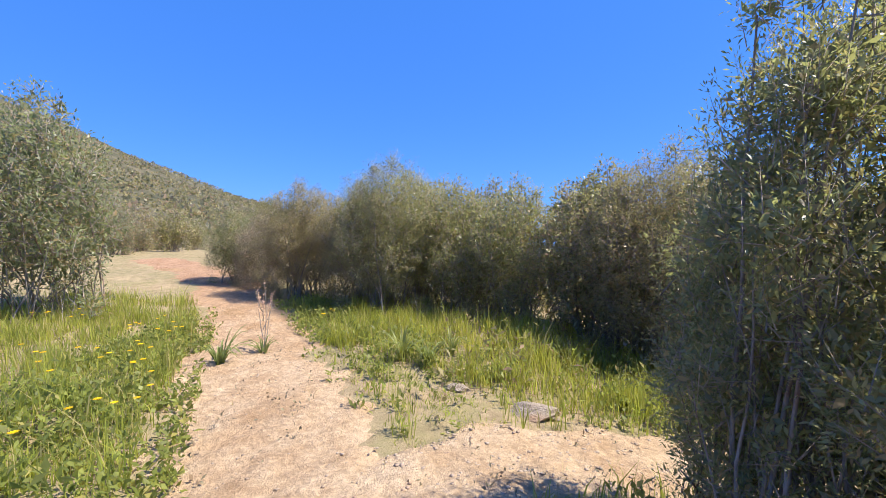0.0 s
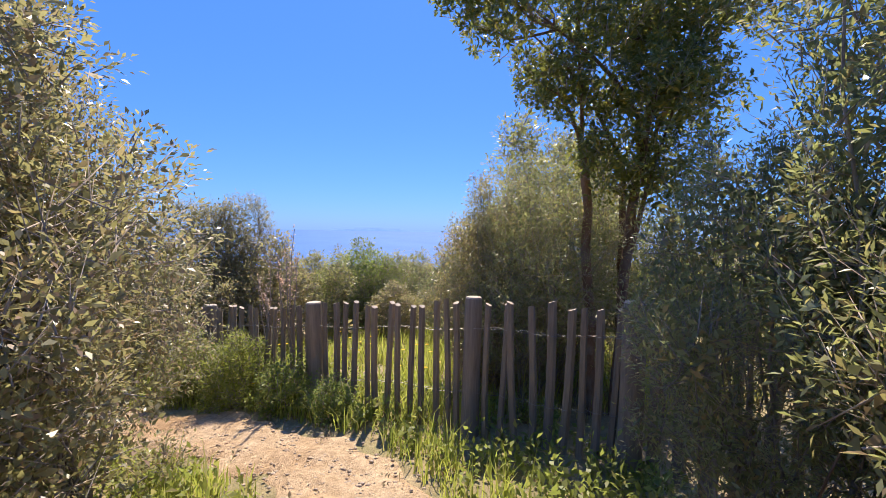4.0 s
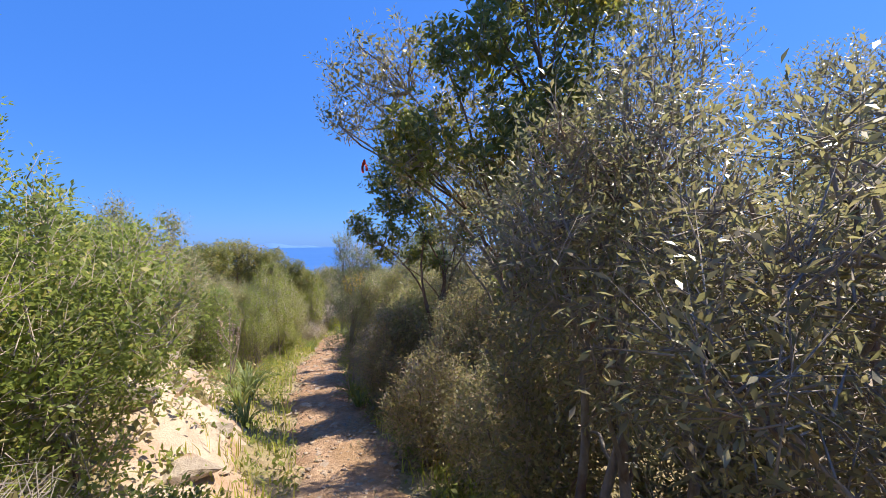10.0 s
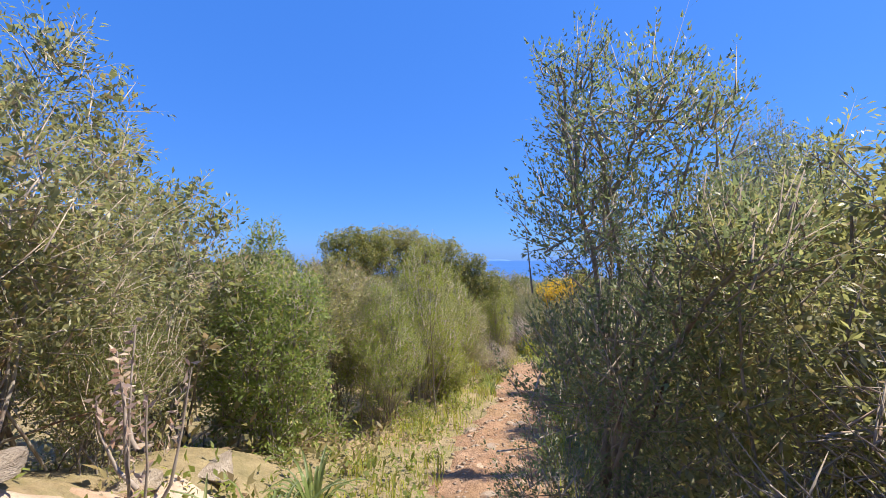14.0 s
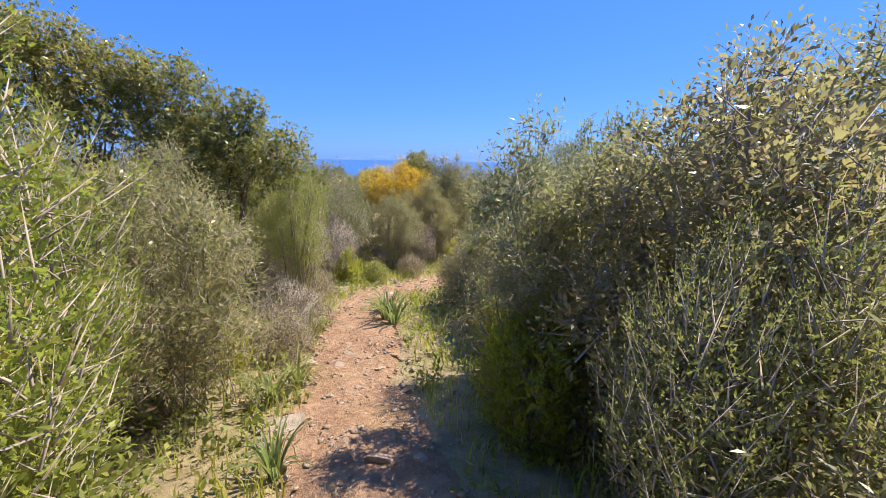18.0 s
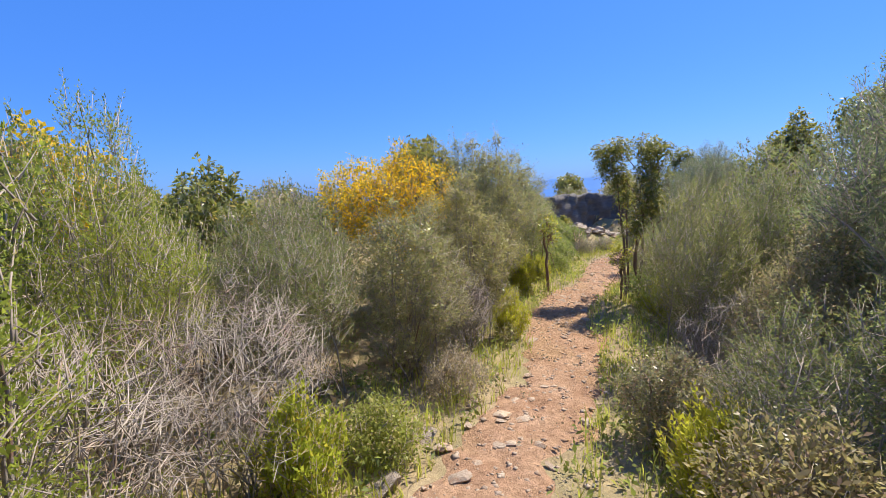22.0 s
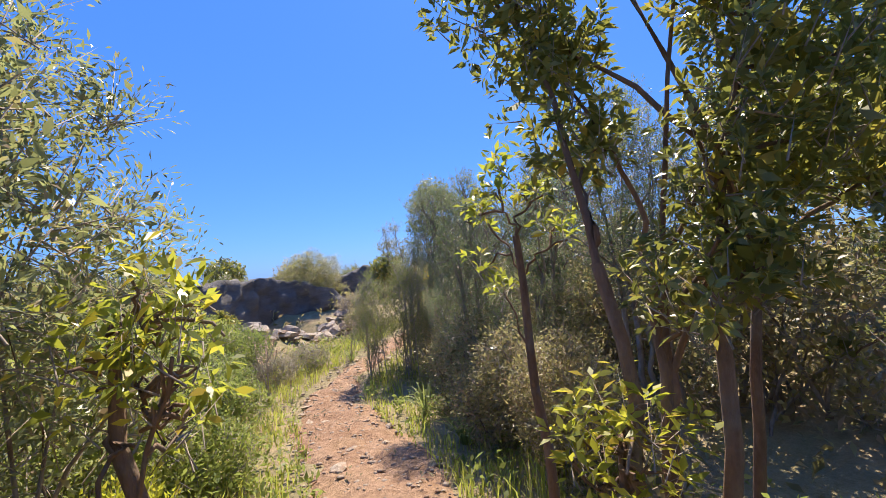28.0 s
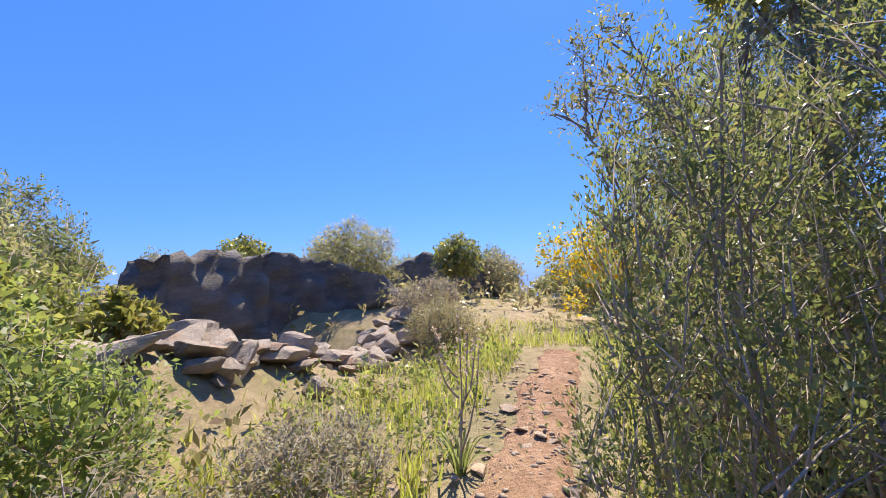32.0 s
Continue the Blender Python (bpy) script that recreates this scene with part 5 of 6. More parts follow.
# fence line: x, y, height of the pale tops
FENCE = np.array([(3.85, 0.55, 0.74), (4.6, 1.3, 0.68), (5.45, 2.22, 0.58), (6.5, 3.6, 0.38), (7.55, 5.0, 0.18), (8.75, 6.3, 0.05)], float)
fence = new("paling_fence")
tagged(fence, "weathered chestnut paling fence with round posts and twisted wire", "fence")
fence.location = (5.45, 2.22, gz(5.45, 2.22))
inv = Matrix.Translation(-fence.location)
posts = [round_post(1), round_post(4)]
pales = [paling(s) for s in range(6)]
rs_f = np.random.RandomState(5)
for i, (x, y, top) in enumerate(FENCE[1:-1]):
    ob = part("post", posts[i % 2], fence)
    ob.matrix_basis = inv @ Matrix.LocRotScale((x, y, gz(x, y) - 0.1), Euler((rs_f.normal(0, 0.015), rs_f.normal(0, 0.015), i)), (1, 1, top + 0.04 - gz(x, y) + 0.1))
fl = densify(FENCE, 0.122)
for i, (x, y, top) in enumerate(fl):
    if np.min(np.hypot(FENCE[:-1, 0] - x, FENCE[:-1, 1] - y)) < 0.07:
        continue
    tn = fl[min(i + 1, len(fl) - 1)] - fl[max(i - 1, 0)]
    ob = part("paling", pales[rs_f.randint(6)], fence)
    ang = math.atan2(tn[1], tn[0])
    lean = rs_f.normal(0, 0.035)
    ob.matrix_basis = inv @ Matrix.LocRotScale((x, y, gz(x, y) - 0.06), Euler((rs_f.normal(0, 0.02), lean, ang)), (rs_f.uniform(0.85, 1.2), 1, top - gz(x, y) + rs_f.uniform(0.02, 0.09)))
for hgt in (0.32, 0.80):
    for ph in (0, math.pi):
        pts = densify(FENCE, 0.03)
        gr = ground_height(pts[:, 0], pts[:, 1], False)
        z = gr + (pts[:, 2] - gr) * hgt + 0.012 * np.sin(np.arange(len(pts)) * 0.2)
        tn = np.gradient(pts[:, :2], axis=0)
        tn /= np.linalg.norm(tn, axis=1)[:, None]
        s = np.arange(len(pts)) * 0.8 + ph
        line = np.column_stack([pts[:, 0] - tn[:, 1] * 0.034 * np.cos(s), pts[:, 1] + tn[:, 0] * 0.034 * np.cos(s), z + 0.006 * np.sin(s)])
        v, q = tubes(line[None], np.full((1, len(line)), 0.0022), 4)
        ob = part("wire", mesh_fast("wire", v, q, [], WIRE, True), fence, "rusty twisted wire")
        ob.matrix_basis = inv


# ---- rocks ----
def rock_mesh(seed, material, flat=1.0, cuts=10, detail=3):
    """A broken stone: a ball cut flat by chance planes, with a rough skin; about 1 m across."""
    rs = np.random.RandomState(seed)
    bm = bmesh.new()
    bmesh.ops.create_icosphere(bm, subdivisions=detail, radius=0.62)
    planes = [(Vector(unit(rs.normal(0, 1, 3))), rs.uniform(0.2, 0.44)) for _ in range(cuts)]
    for v in bm.verts:
        for nrm, dd in planes:
            over = v.co.dot(nrm) - dd
            if over > 0:
                v.co -= nrm * over
        if detail > 1:
            v.co *= 1 + 0.10 * noise.noise(v.co * 4 + Vector((seed, 0, 0)))
        v.co.z *= flat
    me = bpy.data.meshes.new("rock")
    bm.to_mesh(me)
    bm.free()
    me.materials.append(material)
    return me


rocks = [rock_mesh(s, ROCK, 0.75) for s in range(5)]
rs_r = np.random.RandomState(9)


def boulder(x, y, size, tall=1.0, up=0.0, label="rough tan rock set in the bank beside the path"):
    ob = new("rock", rocks[rs_r.randint(5)])
    ob.matrix_basis = Matrix.LocRotScale((x, y, gz(x, y) + size * 0.12 * tall + up), Euler((rs_r.normal(0, 0.2) * tall, rs_r.normal(0, 0.2) * tall, rs_r.rand() * 6.3)), (size * rs_r.uniform(0.9, 1.4), size, size * tall))
    tagged(ob, label, "rock", "rocks along the path")


for x, y, s, tl in ((8.08, 8.12, 0.6, 0.45), (7.75, 7.55, 0.3, 0.4), (7.9, 7.75, 0.22, 0.5), (8.2, 8.35, 0.3, 0.5), (7.7, 7.95, 0.2, 0.6),
                     (8.35, 8.3, 0.2, 0.5), (7.95, 8.4, 0.18, 0.6), (7.5, 7.35, 0.2, 0.5), (8.15, 7.85, 0.16, 0.6), (8.3, 8.5, 0.28, 0.3),
                     (8.0, 8.75, 0.5, 0.35), (7.6, 8.3, 0.35, 0.5), (7.55, 9.4, 0.45, 0.6), (7.9, 9.95, 0.3, 0.5), (7.65, 10.4, 0.35, 0.5),
                     (7.3, 9.9, 0.3, 0.6), (8.05, 10.8, 0.25, 0.4)):
    boulder(x, y, s, tl)
for x, y, s, tl in ((7.2, 8.0, 0.4, 0.5), (7.45, 8.9, 0.35, 0.5), (7.7, 11.4, 0.3, 0.5), (7.9, 12.3, 0.35, 0.4), (8.2, 12.9, 0.3, 0.4),
                     (7.4, 11.9, 0.3, 0.5), (8.5, 13.4, 0.35, 0.5), (0.75, 3.65, 0.35, 0.5), (0.95, 3.75, 0.28, 0.5), (0.2, 4.1, 0.25, 0.4),
                     (6.9, 6.9, 0.3, 0.4), (6.6, 6.1, 0.25, 0.35), (12.1, 17.35, 0.35, 0.3), (13.2, 19.6, 0.3, 0.4), (14.5, 21.2, 0.35, 0.4),
                     (15.4, 21.5, 0.3, 0.5), (16.0, 21.75, 0.25, 0.5)):
    boulder(x, y, s, tl)
for k in range(130):
    a = rs_r.rand()
    x, y = 27.5 + 4.6 * a + rs_r.normal(0, 0.2), 26.45 - 0.85 * a + rs_r.normal(0, 0.24)
    boulder(x, y, rs_r.uniform(0.14, 0.48), rs_r.uniform(0.4, 0.8), 0.03, label="jagged pale rock of the rubble slope below the outcrop")


def outcrop(name, line, base, seed, label):
    """A broken rock face with ledges: swept along a line of (x, y, top), its top running back from the edge."""
    pts = densify(np.array(line, float), 0.12)
    tn = np.gradient(pts[:, :2], axis=0)
    tn /= np.linalg.norm(tn, axis=1)[:, None]
    nor = np.column_stack([tn[:, 1], -tn[:, 0]])     # outwards: to the right of the line
    rows, nv = [], 26
    s = np.arange(len(pts)) * 0.12
    crest = pts[:, 2] + 0.025 * waves(s, s * 0, 0.5, seed) + 0.055 * np.sign(waves(s, s * 0, 1.1, seed + 1)) + 0.03 * np.sign(waves(s, s * 0, 0.45, seed + 6))
    for k in range(nv + 5):
        v = min(k / nv, 1.0)
        z = base + (crest - base) * v
        step = np.floor(v * 7 + 0.6 * waves(s, s * 0, 2.5, seed + 2)) / 7
        push = 0.3 * (1 - v) ** 1.5 + 0.09 * np.sin(step * 41 + seed) + 0.07 * np.sign(waves(s + step * 3, s * 0, 1.3, seed + 3)) + 0.05 * waves(s * 1.0, s * 0 + v * 3.0, 0.28, seed + 4)
        if k > nv:
            push = push - (k - nv) * 0.45
            z = z + 0.05 * waves(s, s * 0 + k, 0.7, seed + 5) - 0.02 * (k - nv) ** 2
        rows.append(np.column_stack([pts[:, 0] + nor[:, 0] * push, pts[:, 1] + nor[:, 1] * push, z]))
    rows.append(rows[-1] - np.array([0, 0, 3.0]))
    V = np.stack(rows)
    root = new(name)
    root.location = Vector(V[0, V.shape[1] // 2])
    cuts = np.linspace(0, V.shape[1] - 1, 6).astype(int)
    for c0, c1 in zip(cuts[:-1], cuts[1:]):          # broken by cracks into blocks
        W = V[:, c0:c1 + 1] - np.array(root.location)
        ny, nx = W.shape[:2]
        i = (np.arange(ny - 1)[:, None] * nx + np.arange(nx - 1)[None, :]).ravel()
        part("rock_block", mesh_fast("rock_block", W.reshape(-1, 3), np.stack([i, i + 1, i + nx + 1, i + nx], 1), [], SHADED_CLIFF), root)
    return tagged(root, label, "rock")


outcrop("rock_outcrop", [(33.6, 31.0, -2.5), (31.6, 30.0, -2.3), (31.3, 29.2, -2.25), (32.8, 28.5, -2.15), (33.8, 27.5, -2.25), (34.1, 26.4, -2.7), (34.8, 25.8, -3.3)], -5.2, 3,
        "layered rock outcrop, the shade of its steep face in its dark colour")
outcrop("rock_outcrop", [(38.6, 27.2, -2.3), (39.0, 26.4, -1.95), (39.4, 25.2, -1.9), (40.2, 24.2, -2.1), (41.0, 23.8, -2.6)], -5.0, 8, "low rock outcrop further along the hill, coloured dark for its shade")

# ---- asphodels and flowers ----
def strap_clump(seed, n, length, flower):
    """A tuft of long arching leaves, with a branched flower stalk on some."""
    rs = np.random.RandomState(seed)
    root = new("asphodel")
    k = 7
    a = rs.rand(n) * 6.283
    out_r = length * (0.25 + 0.5 * rs.rand(n))
    hh = length * (0.6 + 0.4 * rs.rand(n))
    u = np.linspace(0, 1, k)[None, :]
    rad = 0.03 + out_r[:, None] * u ** 1.5
    z = hh[:, None] * (1.25 * u - 0.55 * u ** 3 * (0.6 + rs.rand(n)[:, None]))
    P = np.stack([rad * np.cos(a)[:, None], rad * np.sin(a)[:, None], z], -1)
    side = np.stack([-np.sin(a), np.cos(a), 0 * a], -1)[:, None] * (0.012 * (1 - u ** 2) + 0.0015)[..., None]
    mid = P - np.array([0, 0, 0.006])
    V = np.stack([P - side, mid, P + side], 2).reshape(-1, 3)
    i, j, s = np.meshgrid(np.arange(n), np.arange(k - 1), np.arange(2), indexing="ij")
    b = (i * k + j) * 3 + s
    part("leaf_tuft", mesh_fast("leaf_tuft", V, np.stack([b, b + 1, b + 4, b + 3], -1).reshape(-1, 4), [], STRAP), root)
    if flower:
        m = 6
        ang = rs.rand(m) * 6.283
        top = np.column_stack([0.16 * np.cos(ang), 0.16 * np.sin(ang), flower * (0.72 + 0.2 * rs.rand(m))])
        top[0] = (0.02, 0, flower)
        foot = np.column_stack([np.zeros((m, 2)), flower * np.linspace(0.0, 0.6, m)])
        mid = (top + foot) / 2 + np.column_stack([0.06 * np.cos(ang), 0.06 * np.sin(ang), -0.05 * np.ones(m)])
        v, q = tubes(curves_between(rs, foot, mid, top, 8, 0.004), np.linspace(0.009, 0.003, 8)[None].repeat(m, 0), 6)
        stalk = part("stalk", mesh_fast("stalk", v, q, [], TWIG, True), root, "brown branched flower stalk")
        nf = 26 * m
        bi, f = np.repeat(np.arange(m), 26), np.tile(np.linspace(0.55, 1.02, 26), m)
        pos = foot[bi] + (top - foot)[bi] * f[:, None]
        way = unit(rs.normal(0, 1, (nf, 3)) + np.array([0, 0, 0.5]))
        v, q = leaves(pos, way, unit(rs.normal(0, 1, (nf, 3))), np.full(nf, 0.04), np.full(nf, 0.016))
        tagged(part("flower_spray", mesh_fast("flower_spray", v, q, [], PALE_FLOWER), stalk, "pale pinkish star flowers"), kind="stuff")
    return root


protos = [(strap_clump(1, 30, 0.48, 0), "tuft of long green strap leaves at the path's edge"), (strap_clump(2, 22, 0.42, 1.15), "asphodel with pale pinkish flowers on a tall stalk"),
          (strap_clump(3, 16, 0.5, 1.9), "very tall branched asphodel stalk in flower by the fence")]
PLANTED = {0: [(-2.5, 4.75, 1.0), (-0.45, 4.75, 1.0), (-0.15, 4.6, 0.9), (0.1, 4.9, 0.8), (8.45, 11.3, 1.1), (8.75, 11.9, 1.2), (8.9, 12.5, 1.1), (9.1, 13.1, 1.0), (8.3, 10.6, 0.8), (13.0, 18.9, 0.9), (14.0, 19.0, 1.0),
               (14.25, 19.3, 0.9), (13.95, 18.75, 1.0), (12.9, 19.2, 0.8), (12.2, 17.75, 0.8), (12.45, 17.9, 0.7), (9.75, 10.9, 0.9), (10.0, 11.5, 0.8), (9.35, 9.4, 0.8), (23.5, 22.75, 0.9), (24.4, 23.1, 0.9), (11.9, 16.9, 0.7)],
           1: [(15.1, 18.75, 1.0), (15.25, 18.9, 0.8), (8.55, 12.0, 0.9), (27.3, 24.45, 0.7), (-2.2, 5.2, 0.8), (25.2, 25.0, 0.8)], 2: [(6.78, 3.88, 1.0), (7.0, 4.15, 0.85)]}
for n, (root, label) in enumerate(protos):
    for i, (x, y, s) in enumerate(PLANTED[n]):
        m = Matrix.LocRotScale((x, y, gz(x, y) - 0.02), Euler((0, 0, x * 5 + y)), (s, s, s))
        ob = copy_thing(root, m) if i < len(PLANTED[n]) - 1 else root
        if ob is root:
            ob.matrix_basis = m
        tagged(ob, label, "plant", "asphodels")


# ---- grass ----
def blades(name, x, y, height, width, material, seed, label, lean=0.35):
    rs = np.random.RandomState(seed)
    n = len(x)
    z = ground_height(x, y) - 0.01
    h = height * (0.35 + 0.75 * rs.rand(n)) * (1 + 0.35 * waves(x, y, 0.8, seed + 50)) * np.where(rs.rand(n) < 0.05, 1.6, 1.0)
    a, b = rs.rand(n) * 6.283, rs.rand(n) * 6.283
    side = np.column_stack([np.cos(a), np.sin(a), 0 * a]) * (width * (0.6 + 0.8 * rs.rand(n)))[:, None] / 2
    bend = np.column_stack([np.cos(b), np.sin(b), 0 * b]) * (h * lean * rs.rand(n) * 1.6)[:, None]
    p = np.column_stack([x, y, z])
    up = np.array([0, 0, 1.0])
    midp = p + bend * 0.3 + up * (h * 0.55)[:, None]
    tip = p + bend + up * (h * (1 - 0.2 * rs.rand(n)))[:, None]
    V = np.stack([p - side, p + side, midp + side * 0.75, midp - side * 0.75, tip], 1).reshape(-1, 3)
    i = np.arange(n) * 5
    ob = new(name, mesh_fast(name, V, np.stack([i, i + 1, i + 2, i + 3], 1), np.stack([i + 3, i + 2, i + 4], 1), material))
    return tagged(ob, label, "grass", kind="stuff")


def scatter(n, x0, x1, y0, y1, keep, seed, clump=0.55):
    rs = np.random.RandomState(seed)
    x, y = rs.uniform(x0, x1, n * 3), rs.uniform(y0, y1, n * 3)
    dens = 0.5 + 0.5 * waves(x, y, clump, seed) + 0.35 * waves(x, y, clump * 3.7, seed + 1)
    ok = keep(x, y) & (rs.rand(n * 3) < dens)
    return x[ok][:n], y[ok][:n]


def off_path(lo, hi):
    def keep(x, y):
        d = np.concatenate([trail_distance(x[s:s + 20000], y[s:s + 20000]) for s in range(0, len(x), 20000)])
        return (d > lo) & (d < hi)
    return keep


def split_trail(lo, hi, y0, y1):
    f = off_path(lo, hi)
    return lambda x, y: f(x, y) & (y > y0) & (y < y1)


def track_side(x, y):
    d = np.sqrt(np.min((x[:, None] - TRACK_LINE[None, :, 0]) ** 2 + (y[:, None] - TRACK_LINE[None, :, 1]) ** 2, axis=1))
    return (d > 0.78) & off_path(0.5, 99)(x, y)


def off_sand(x, y):
    """Away from the trodden sand between the track and the fork."""
    east = x > np.interp(y, TRACK_LINE[:, 1], TRACK_LINE[:, 0])
    return ~east | (y > 4.5 - 0.72 * x + 0.35 * waves(x, y, 0.5, 13)) | (waves(x, y, 0.45, 17) > 0.55)


x, y = scatter(26000, -7.5, -0.2, 0.4, 8.5, lambda a, b: track_side(a, b) & off_sand(a, b), 21)
blades("meadow_grass", x, y, 0.30, 0.009, GRASS, 1, "tall fresh green and yellowish meadow grass")
x, y = scatter(15000, -1.6, 3.2, 3.3, 7.2, lambda a, b: track_side(a, b) & (b > np.maximum(4.35 - 0.75 * a, 3.75)), 22)
blades("verge_grass", x, y, 0.30, 0.009, GRASS, 2, "sunlit green grass verge at the fork")
x, y = scatter(7000, -2.6, 1.8, 2.2, 6.2, lambda a, b: track_side(a, b) & ~off_sand(a, b), 29, 0.35)
blades("trodden_grass", x, y, 0.07, 0.008, GRASS, 9, "short trodden grass on the sandy ground at the fork", 0.7)
x, y = scatter(20000, 5.6, 11.5, -1.0, 6.4, lambda a, b: off_path(0.9, 9)(a, b), 23)
blades("fence_meadow_grass", x, y, 0.32, 0.012, GRASS, 3, "bright yellow-green grass behind the fence")
x, y = scatter(17000, 0.5, 9.2, 1.4, 8.2, split_trail(0.46, 1.1, 1.2, 8.5), 24, 0.4)
blades("path_edge_grass", x, y, 0.26, 0.010, GRASS, 4, "lush green grass and herbs beside the footpath")
x, y = scatter(15000, 7.5, 15.5, 8.0, 20.5, split_trail(0.42, 1.15, 8.0, 20.5), 25, 0.5)
blades("path_edge_grass", x, y, 0.20, 0.010, GRASS, 5, "green grass tufts along the stony footpath")
x, y = scatter(30000, 13.5, 31.0, 20.0, 27.5, split_trail(0.40, 1.5, 19.8, 28), 26, 0.5)
blades("path_edge_grass", x, y, 0.19, 0.010, GRASS, 6, "green and yellow grass along the stony footpath")
x, y = scatter(9000, -4.0, 31.0, -2.0, 27.5, off_path(0.28, 1.4), 27, 0.6)
blades("dry_grass", x, y, 0.12, 0.006, GRASS_DRY, 7, "thin dry straw-coloured grass", 0.6)
x, y = scatter(1800, 26.0, 33.0, 23.0, 26.6, lambda a, b: off_path(0.45, 3)(a, b) & (b < 26.2 - 0.38 * (a - 27.3)), 28, 0.6)
blades("slope_grass", x, y, 0.17, 0.012, GRASS, 8, "green grass patches on the rubble slope")


def ground_herbs(name, n, box, keep, seed, size, material, label):
    """Low leafy herbs: small upright leaves in rosettes."""
    rs = np.random.RandomState(seed)
    x, y = scatter(n, *box, keep, seed, 0.5)
    per = 7
    xx, yy = np.repeat(x, per) + rs.normal(0, 0.03, len(x) * per), np.repeat(y, per) + rs.normal(0, 0.03, len(x) * per)
    m = len(xx)
    pos = np.column_stack([xx, yy, ground_height(xx, yy) + np.abs(rs.normal(0, size * 1.6, m))])
    way = unit(rs.normal(0, 0.8, (m, 3)) + np.array([0, 0, 0.7]))
    v, q = leaves(pos, way, unit(rs.normal(0, 0.6, (m, 3)) + np.array([0, 0, 1.0])), size * (0.6 + 0.8 * rs.rand(m)), size * 0.45 * (0.6 + 0.8 * rs.rand(m)))
    tagged(new(name, mesh_fast(name, v, q, [], material)), label, "plants", kind="stuff")


ground_herbs("low_herbs", 9500, (-4, 9.5, 0.5, 8.5), lambda a, b: off_path(0.55, 1.9)(a, b) & off_sand(a, b), 41, 0.06, LEAF_BRIGHT, "low green leafy herbs at the path's edge")
ground_herbs("low_herbs", 14000, (7, 31, 8.0, 28), off_path(0.42, 1.9), 42, 0.055, LEAF_BRIGHT, "low green leafy herbs under the shrubs")
ground_herbs("undergrowth", 6000, (-12, 42, -6, 38), off_path(4.0, 14), 44, 0.17, LEAF_MASTIC, "tangled green undergrowth between the shrubs")
ground_herbs("undergrowth", 7000, (0, 32, 3, 29), lambda a, b: off_path(1.0, 4.5)(a, b) & ((a < 27) | (np.abs(b - 26.45 + 0.185 * (a - 27.5)) > 0.7)), 45, 0.08, LEAF_MASTIC, "leafy green undergrowth at the foot of the hedges")
ground_herbs("leaf_litter", 3500, (-2, 31, 2, 28), off_path(0.1, 2.2), 43, 0.035, LEAF_GREY, "dry fallen leaves and twigs on the ground")


# ---- daisies ----
def daisies():
    rs = np.random.RandomState(6)
    x, y = rs.uniform(-5.5, -1.6, 400), rs.uniform(1.2, 6.5, 400)
    ok = track_side(x, y) & (waves(x, y, 2.0, 4) > 0.25)
    x, y = x[ok][:70], y[ok][:70]
    x = np.concatenate([x, rs.uniform(6.5, 9.5, 40)])
    y = np.concatenate([y, rs.uniform(1.0, 4.5, 40)])
    pos = np.column_stack([x, y, ground_height(x, y) + rs.uniform(0.26, 0.42, len(x))])
    per = 9
    a = np.tile(np.arange(per) * 6.283 / per, len(x))
    way = unit(np.column_stack([np.cos(a), np.sin(a), 0.25 * np.ones(len(a))]))
    v, q = leaves(np.repeat(pos, per, 0), way, np.tile([0, 0, 1.0], (len(a), 1)), np.full(len(a), 0.028), np.full(len(a), 0.014))
    me = mesh_fast("daisies", v, q, [], DAISY)
    tagged(new("daisies", me), "scattered yellow daisies standing in the grass", "flowers", kind="stuff")
    v, t = spikes(np.column_stack([x, y, ground_height(x, y) - 0.02]), pos, 0.003)
    tagged(new("daisy_stems", mesh_fast("daisy_stems", v, [], t, GRASS)), "thin green daisy stems in the grass", "flowers", kind="stuff")


daisies()


# ---- far scrub, coast ----
def far_scrub():
    """Clumps of leaves over the hill and the slopes to the sea."""
    rs = np.random.RandomState(12)
    n = 3000
    a, d = rs.uniform(-2.2, 1.6, n), 45 + 380 * rs.rand(n) ** 1.5
    x, y = 8 - np.sin(a) * d, 10 + np.cos(a) * d
    more_a, more_d = rs.uniform(0.25, 1.1, 3200), rs.uniform(90, 420, 3200)
    x, y, d = np.append(x, -np.sin(more_a) * more_d), np.append(y, np.cos(more_a) * more_d), np.append(d, more_d)
    z = ground_height(x, y, False)
    ok = z > -23
    x, y, z, d = x[ok], y[ok], z[ok], d[ok]
    per = 14
    i = np.repeat(np.arange(len(x)), per)
    r = (0.9 + 1.2 * rs.rand(len(x)))[i]
    out_way = unit(rs.normal(0, 1, (len(i), 3)) + np.array([0, 0, 0.6]))
    pos = np.column_stack([x[i], y[i], z[i]]) + out_way * np.column_stack([r, r, r * 0.8]) * 0.7
    size = r * (0.35 + 0.35 * rs.rand(len(i)))
    v, q = leaves(pos, unit(out_way + rs.normal(0, 0.8, out_way.shape)), unit(rs.normal(0, 1, out_way.shape)), size, size * 0.6)
    tagged(new("hill_scrub", mesh_fast("hill_scrub", v, q, [], LEAF_MASTIC)), "grey-green scrub covering the far hillside", "scrub", kind="stuff")


far_scrub()


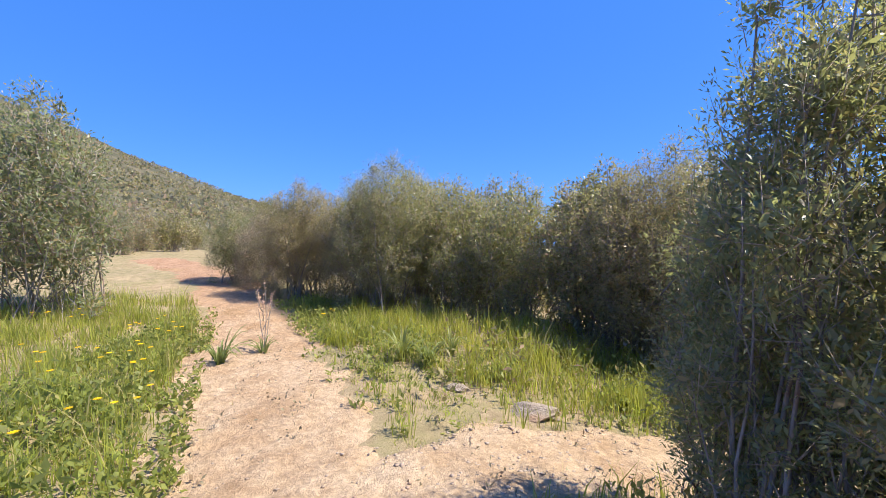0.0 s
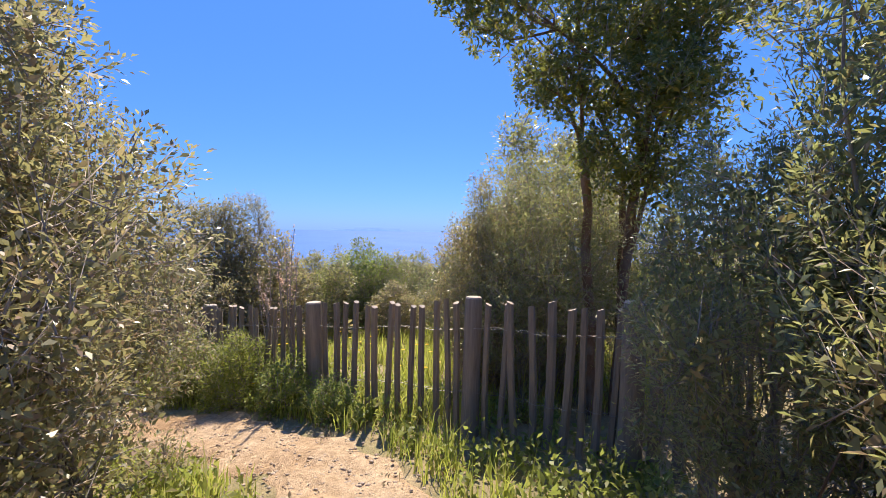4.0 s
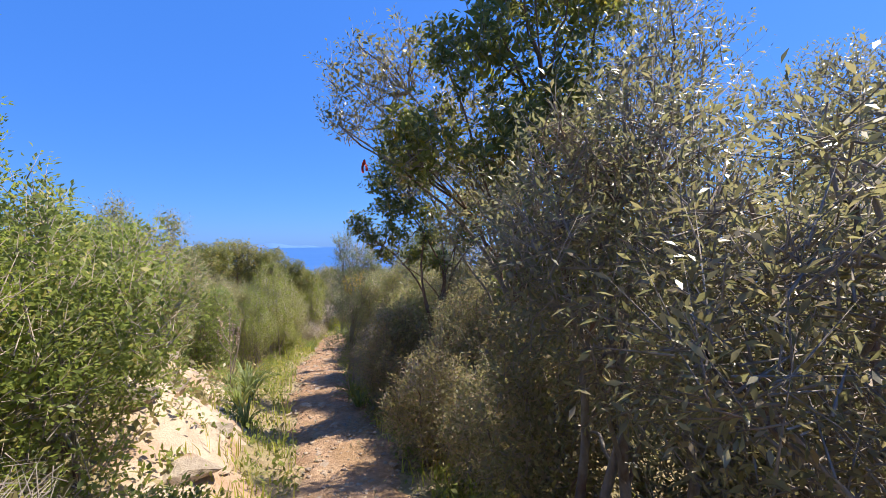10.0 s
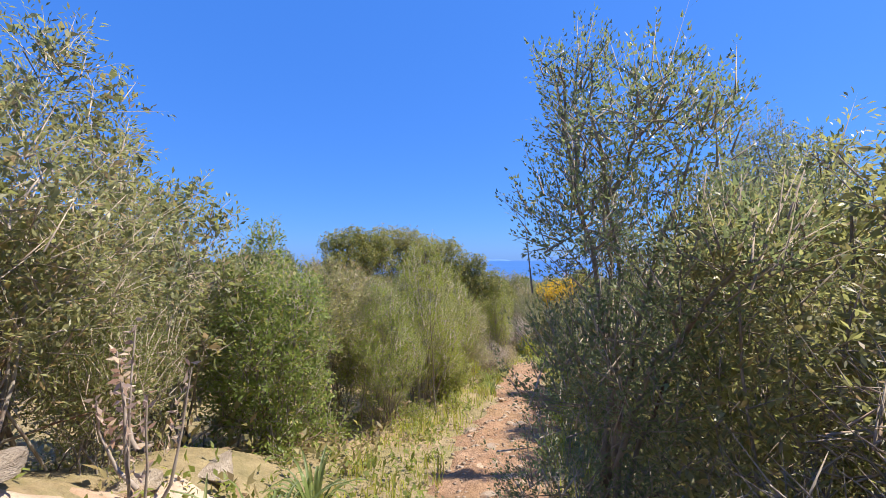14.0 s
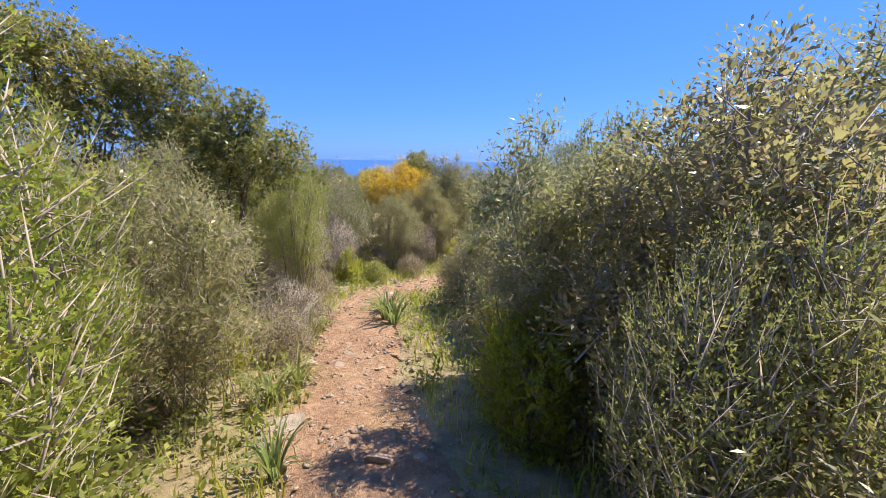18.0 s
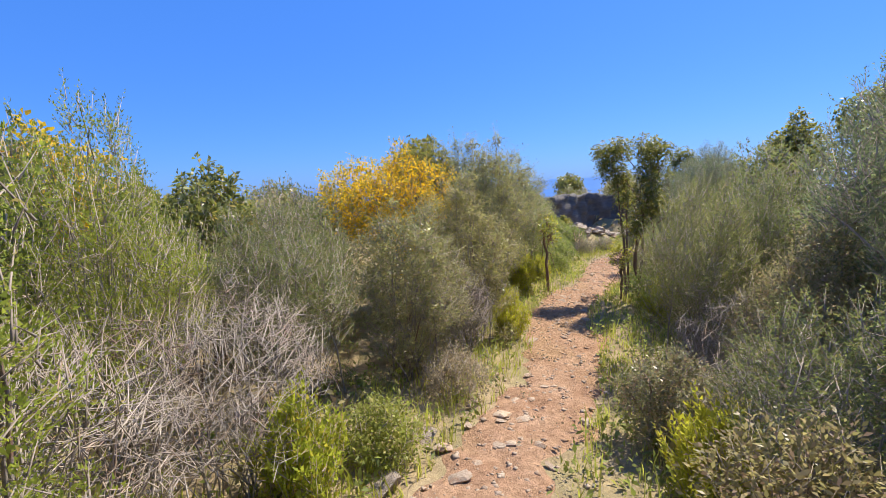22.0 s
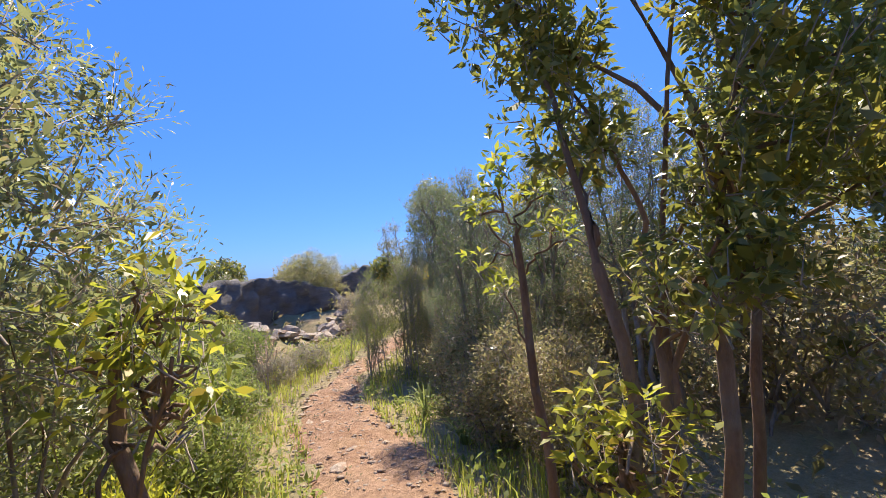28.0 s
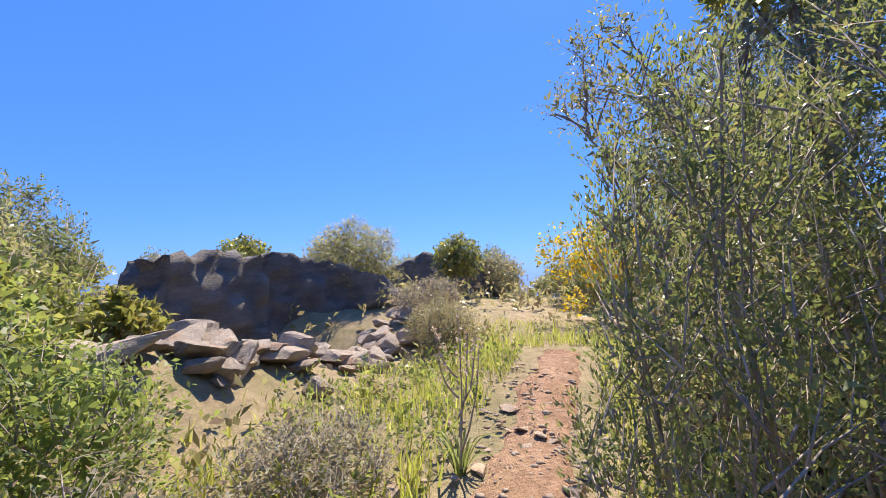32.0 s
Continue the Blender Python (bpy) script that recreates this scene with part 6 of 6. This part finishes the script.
def coast(name, az0, az1, dist, tall, seed):
    a = np.radians(np.linspace(az0, az1, 90))
    u = np.linspace(0, 1, 90)
    h = tall * (0.45 + 0.35 * np.sin(u * 9 + seed) * np.sin(u * 3.1) + 0.2 * waves(u, u * 0, 0.13, seed)) * np.clip(np.minimum(u, 1 - u) * 7, 0, 1)
    bx, by = -np.sin(a) * dist, np.cos(a) * dist
    V = np.stack([np.column_stack([bx, by, np.full(90, -26.0)]), np.column_stack([bx * 1.03, by * 1.03, -24 + np.maximum(h, 1)]), np.column_stack([bx * 1.08, by * 1.08, np.full(90, -26.0)])]).reshape(-1, 3)
    i = (np.arange(2)[:, None] * 90 + np.arange(89)[None, :]).ravel()
    tagged(new(name, mesh_fast(name, V, np.stack([i, i + 1, i + 91, i + 90], 1), [], HAZE, True)), "hazy blue coast on the horizon", "coast", kind="structure")


coast("backdrop_coast", -8, -48, 4200, 85, 1)
coast("backdrop_coast", -84, -104, 4300, 45, 5)

# ---- loose stones on the paths, last ----
stone_meshes = [rock_mesh(60 + s, STONE, 0.42, 12, 2) for s in range(7)]
rs_s = np.random.RandomState(15)
line = densify(TRAIL, 0.05)
line = line[(line[:, 1] > 6.0) & (line[:, 0] < 29)]
for k in range(300):
    c = line[rs_s.randint(len(line))]
    off = rs_s.normal(0, 0.27, 2)
    x, y = c[0] + off[0], c[1] + off[1]
    s = 0.045 + 0.12 * rs_s.rand() ** 2.4
    ob = part("stone", stone_meshes[rs_s.randint(7)], footpath)
    ob.matrix_basis = Matrix.LocRotScale((x, y, gz(x, y) + 0.026), Euler((rs_s.normal(0, 0.15), rs_s.normal(0, 0.15), rs_s.rand() * 6.3)), (s * rs_s.uniform(0.8, 1.5), s, s * rs_s.uniform(0.6, 1.1)))


def pebbles(name, ln, n, lo, hi, wide, seed):
    rs = np.random.RandomState(seed)
    c = ln[rs.randint(0, len(ln), n)]
    x, y = c[:, 0] + rs.normal(0, wide, n), c[:, 1] + rs.normal(0, wide, n)
    z = ground_height(x, y) + 0.027
    s = lo + (hi - lo) * rs.rand(n) ** 2.5
    octa = np.array([(1, 0, 0), (0.2, 1, 0), (-1, 0.2, 0), (0, -0.9, 0.1), (0.1, 0, 0.45), (0, 0, -0.4)]) * 0.5
    ang = rs.rand(n) * 6.283
    jit = 1 + rs.normal(0, 0.22, (n, 6, 3))
    P = octa[None] * jit * s[:, None, None]
    R = np.stack([np.stack([np.cos(ang), -np.sin(ang)], -1), np.stack([np.sin(ang), np.cos(ang)], -1)], 1)
    P[:, :, :2] = np.einsum("nij,nkj->nki", R, P[:, :, :2])
    P += np.column_stack([x, y, z])[:, None]
    f = np.array([(0, 1, 4), (1, 2, 4), (2, 3, 4), (3, 0, 4), (1, 0, 5), (2, 1, 5), (3, 2, 5), (0, 3, 5)])
    tris = (np.arange(n)[:, None, None] * 6 + f[None]).reshape(-1, 3)
    tagged(new(name, mesh_fast(name, P.reshape(-1, 3), [], tris, STONE)), "loose gravel and stone chips on the path", "gravel", kind="stuff")


pebbles("gravel", line, 6500, 0.012, 0.07, 0.28, 51)
pebbles("gravel", densify(TRAIL[:9], 0.05), 3600, 0.008, 0.05, 0.28, 52)
pebbles("gravel", densify(TRACK[2:8], 0.05), 2500, 0.008, 0.035, 0.45, 53)
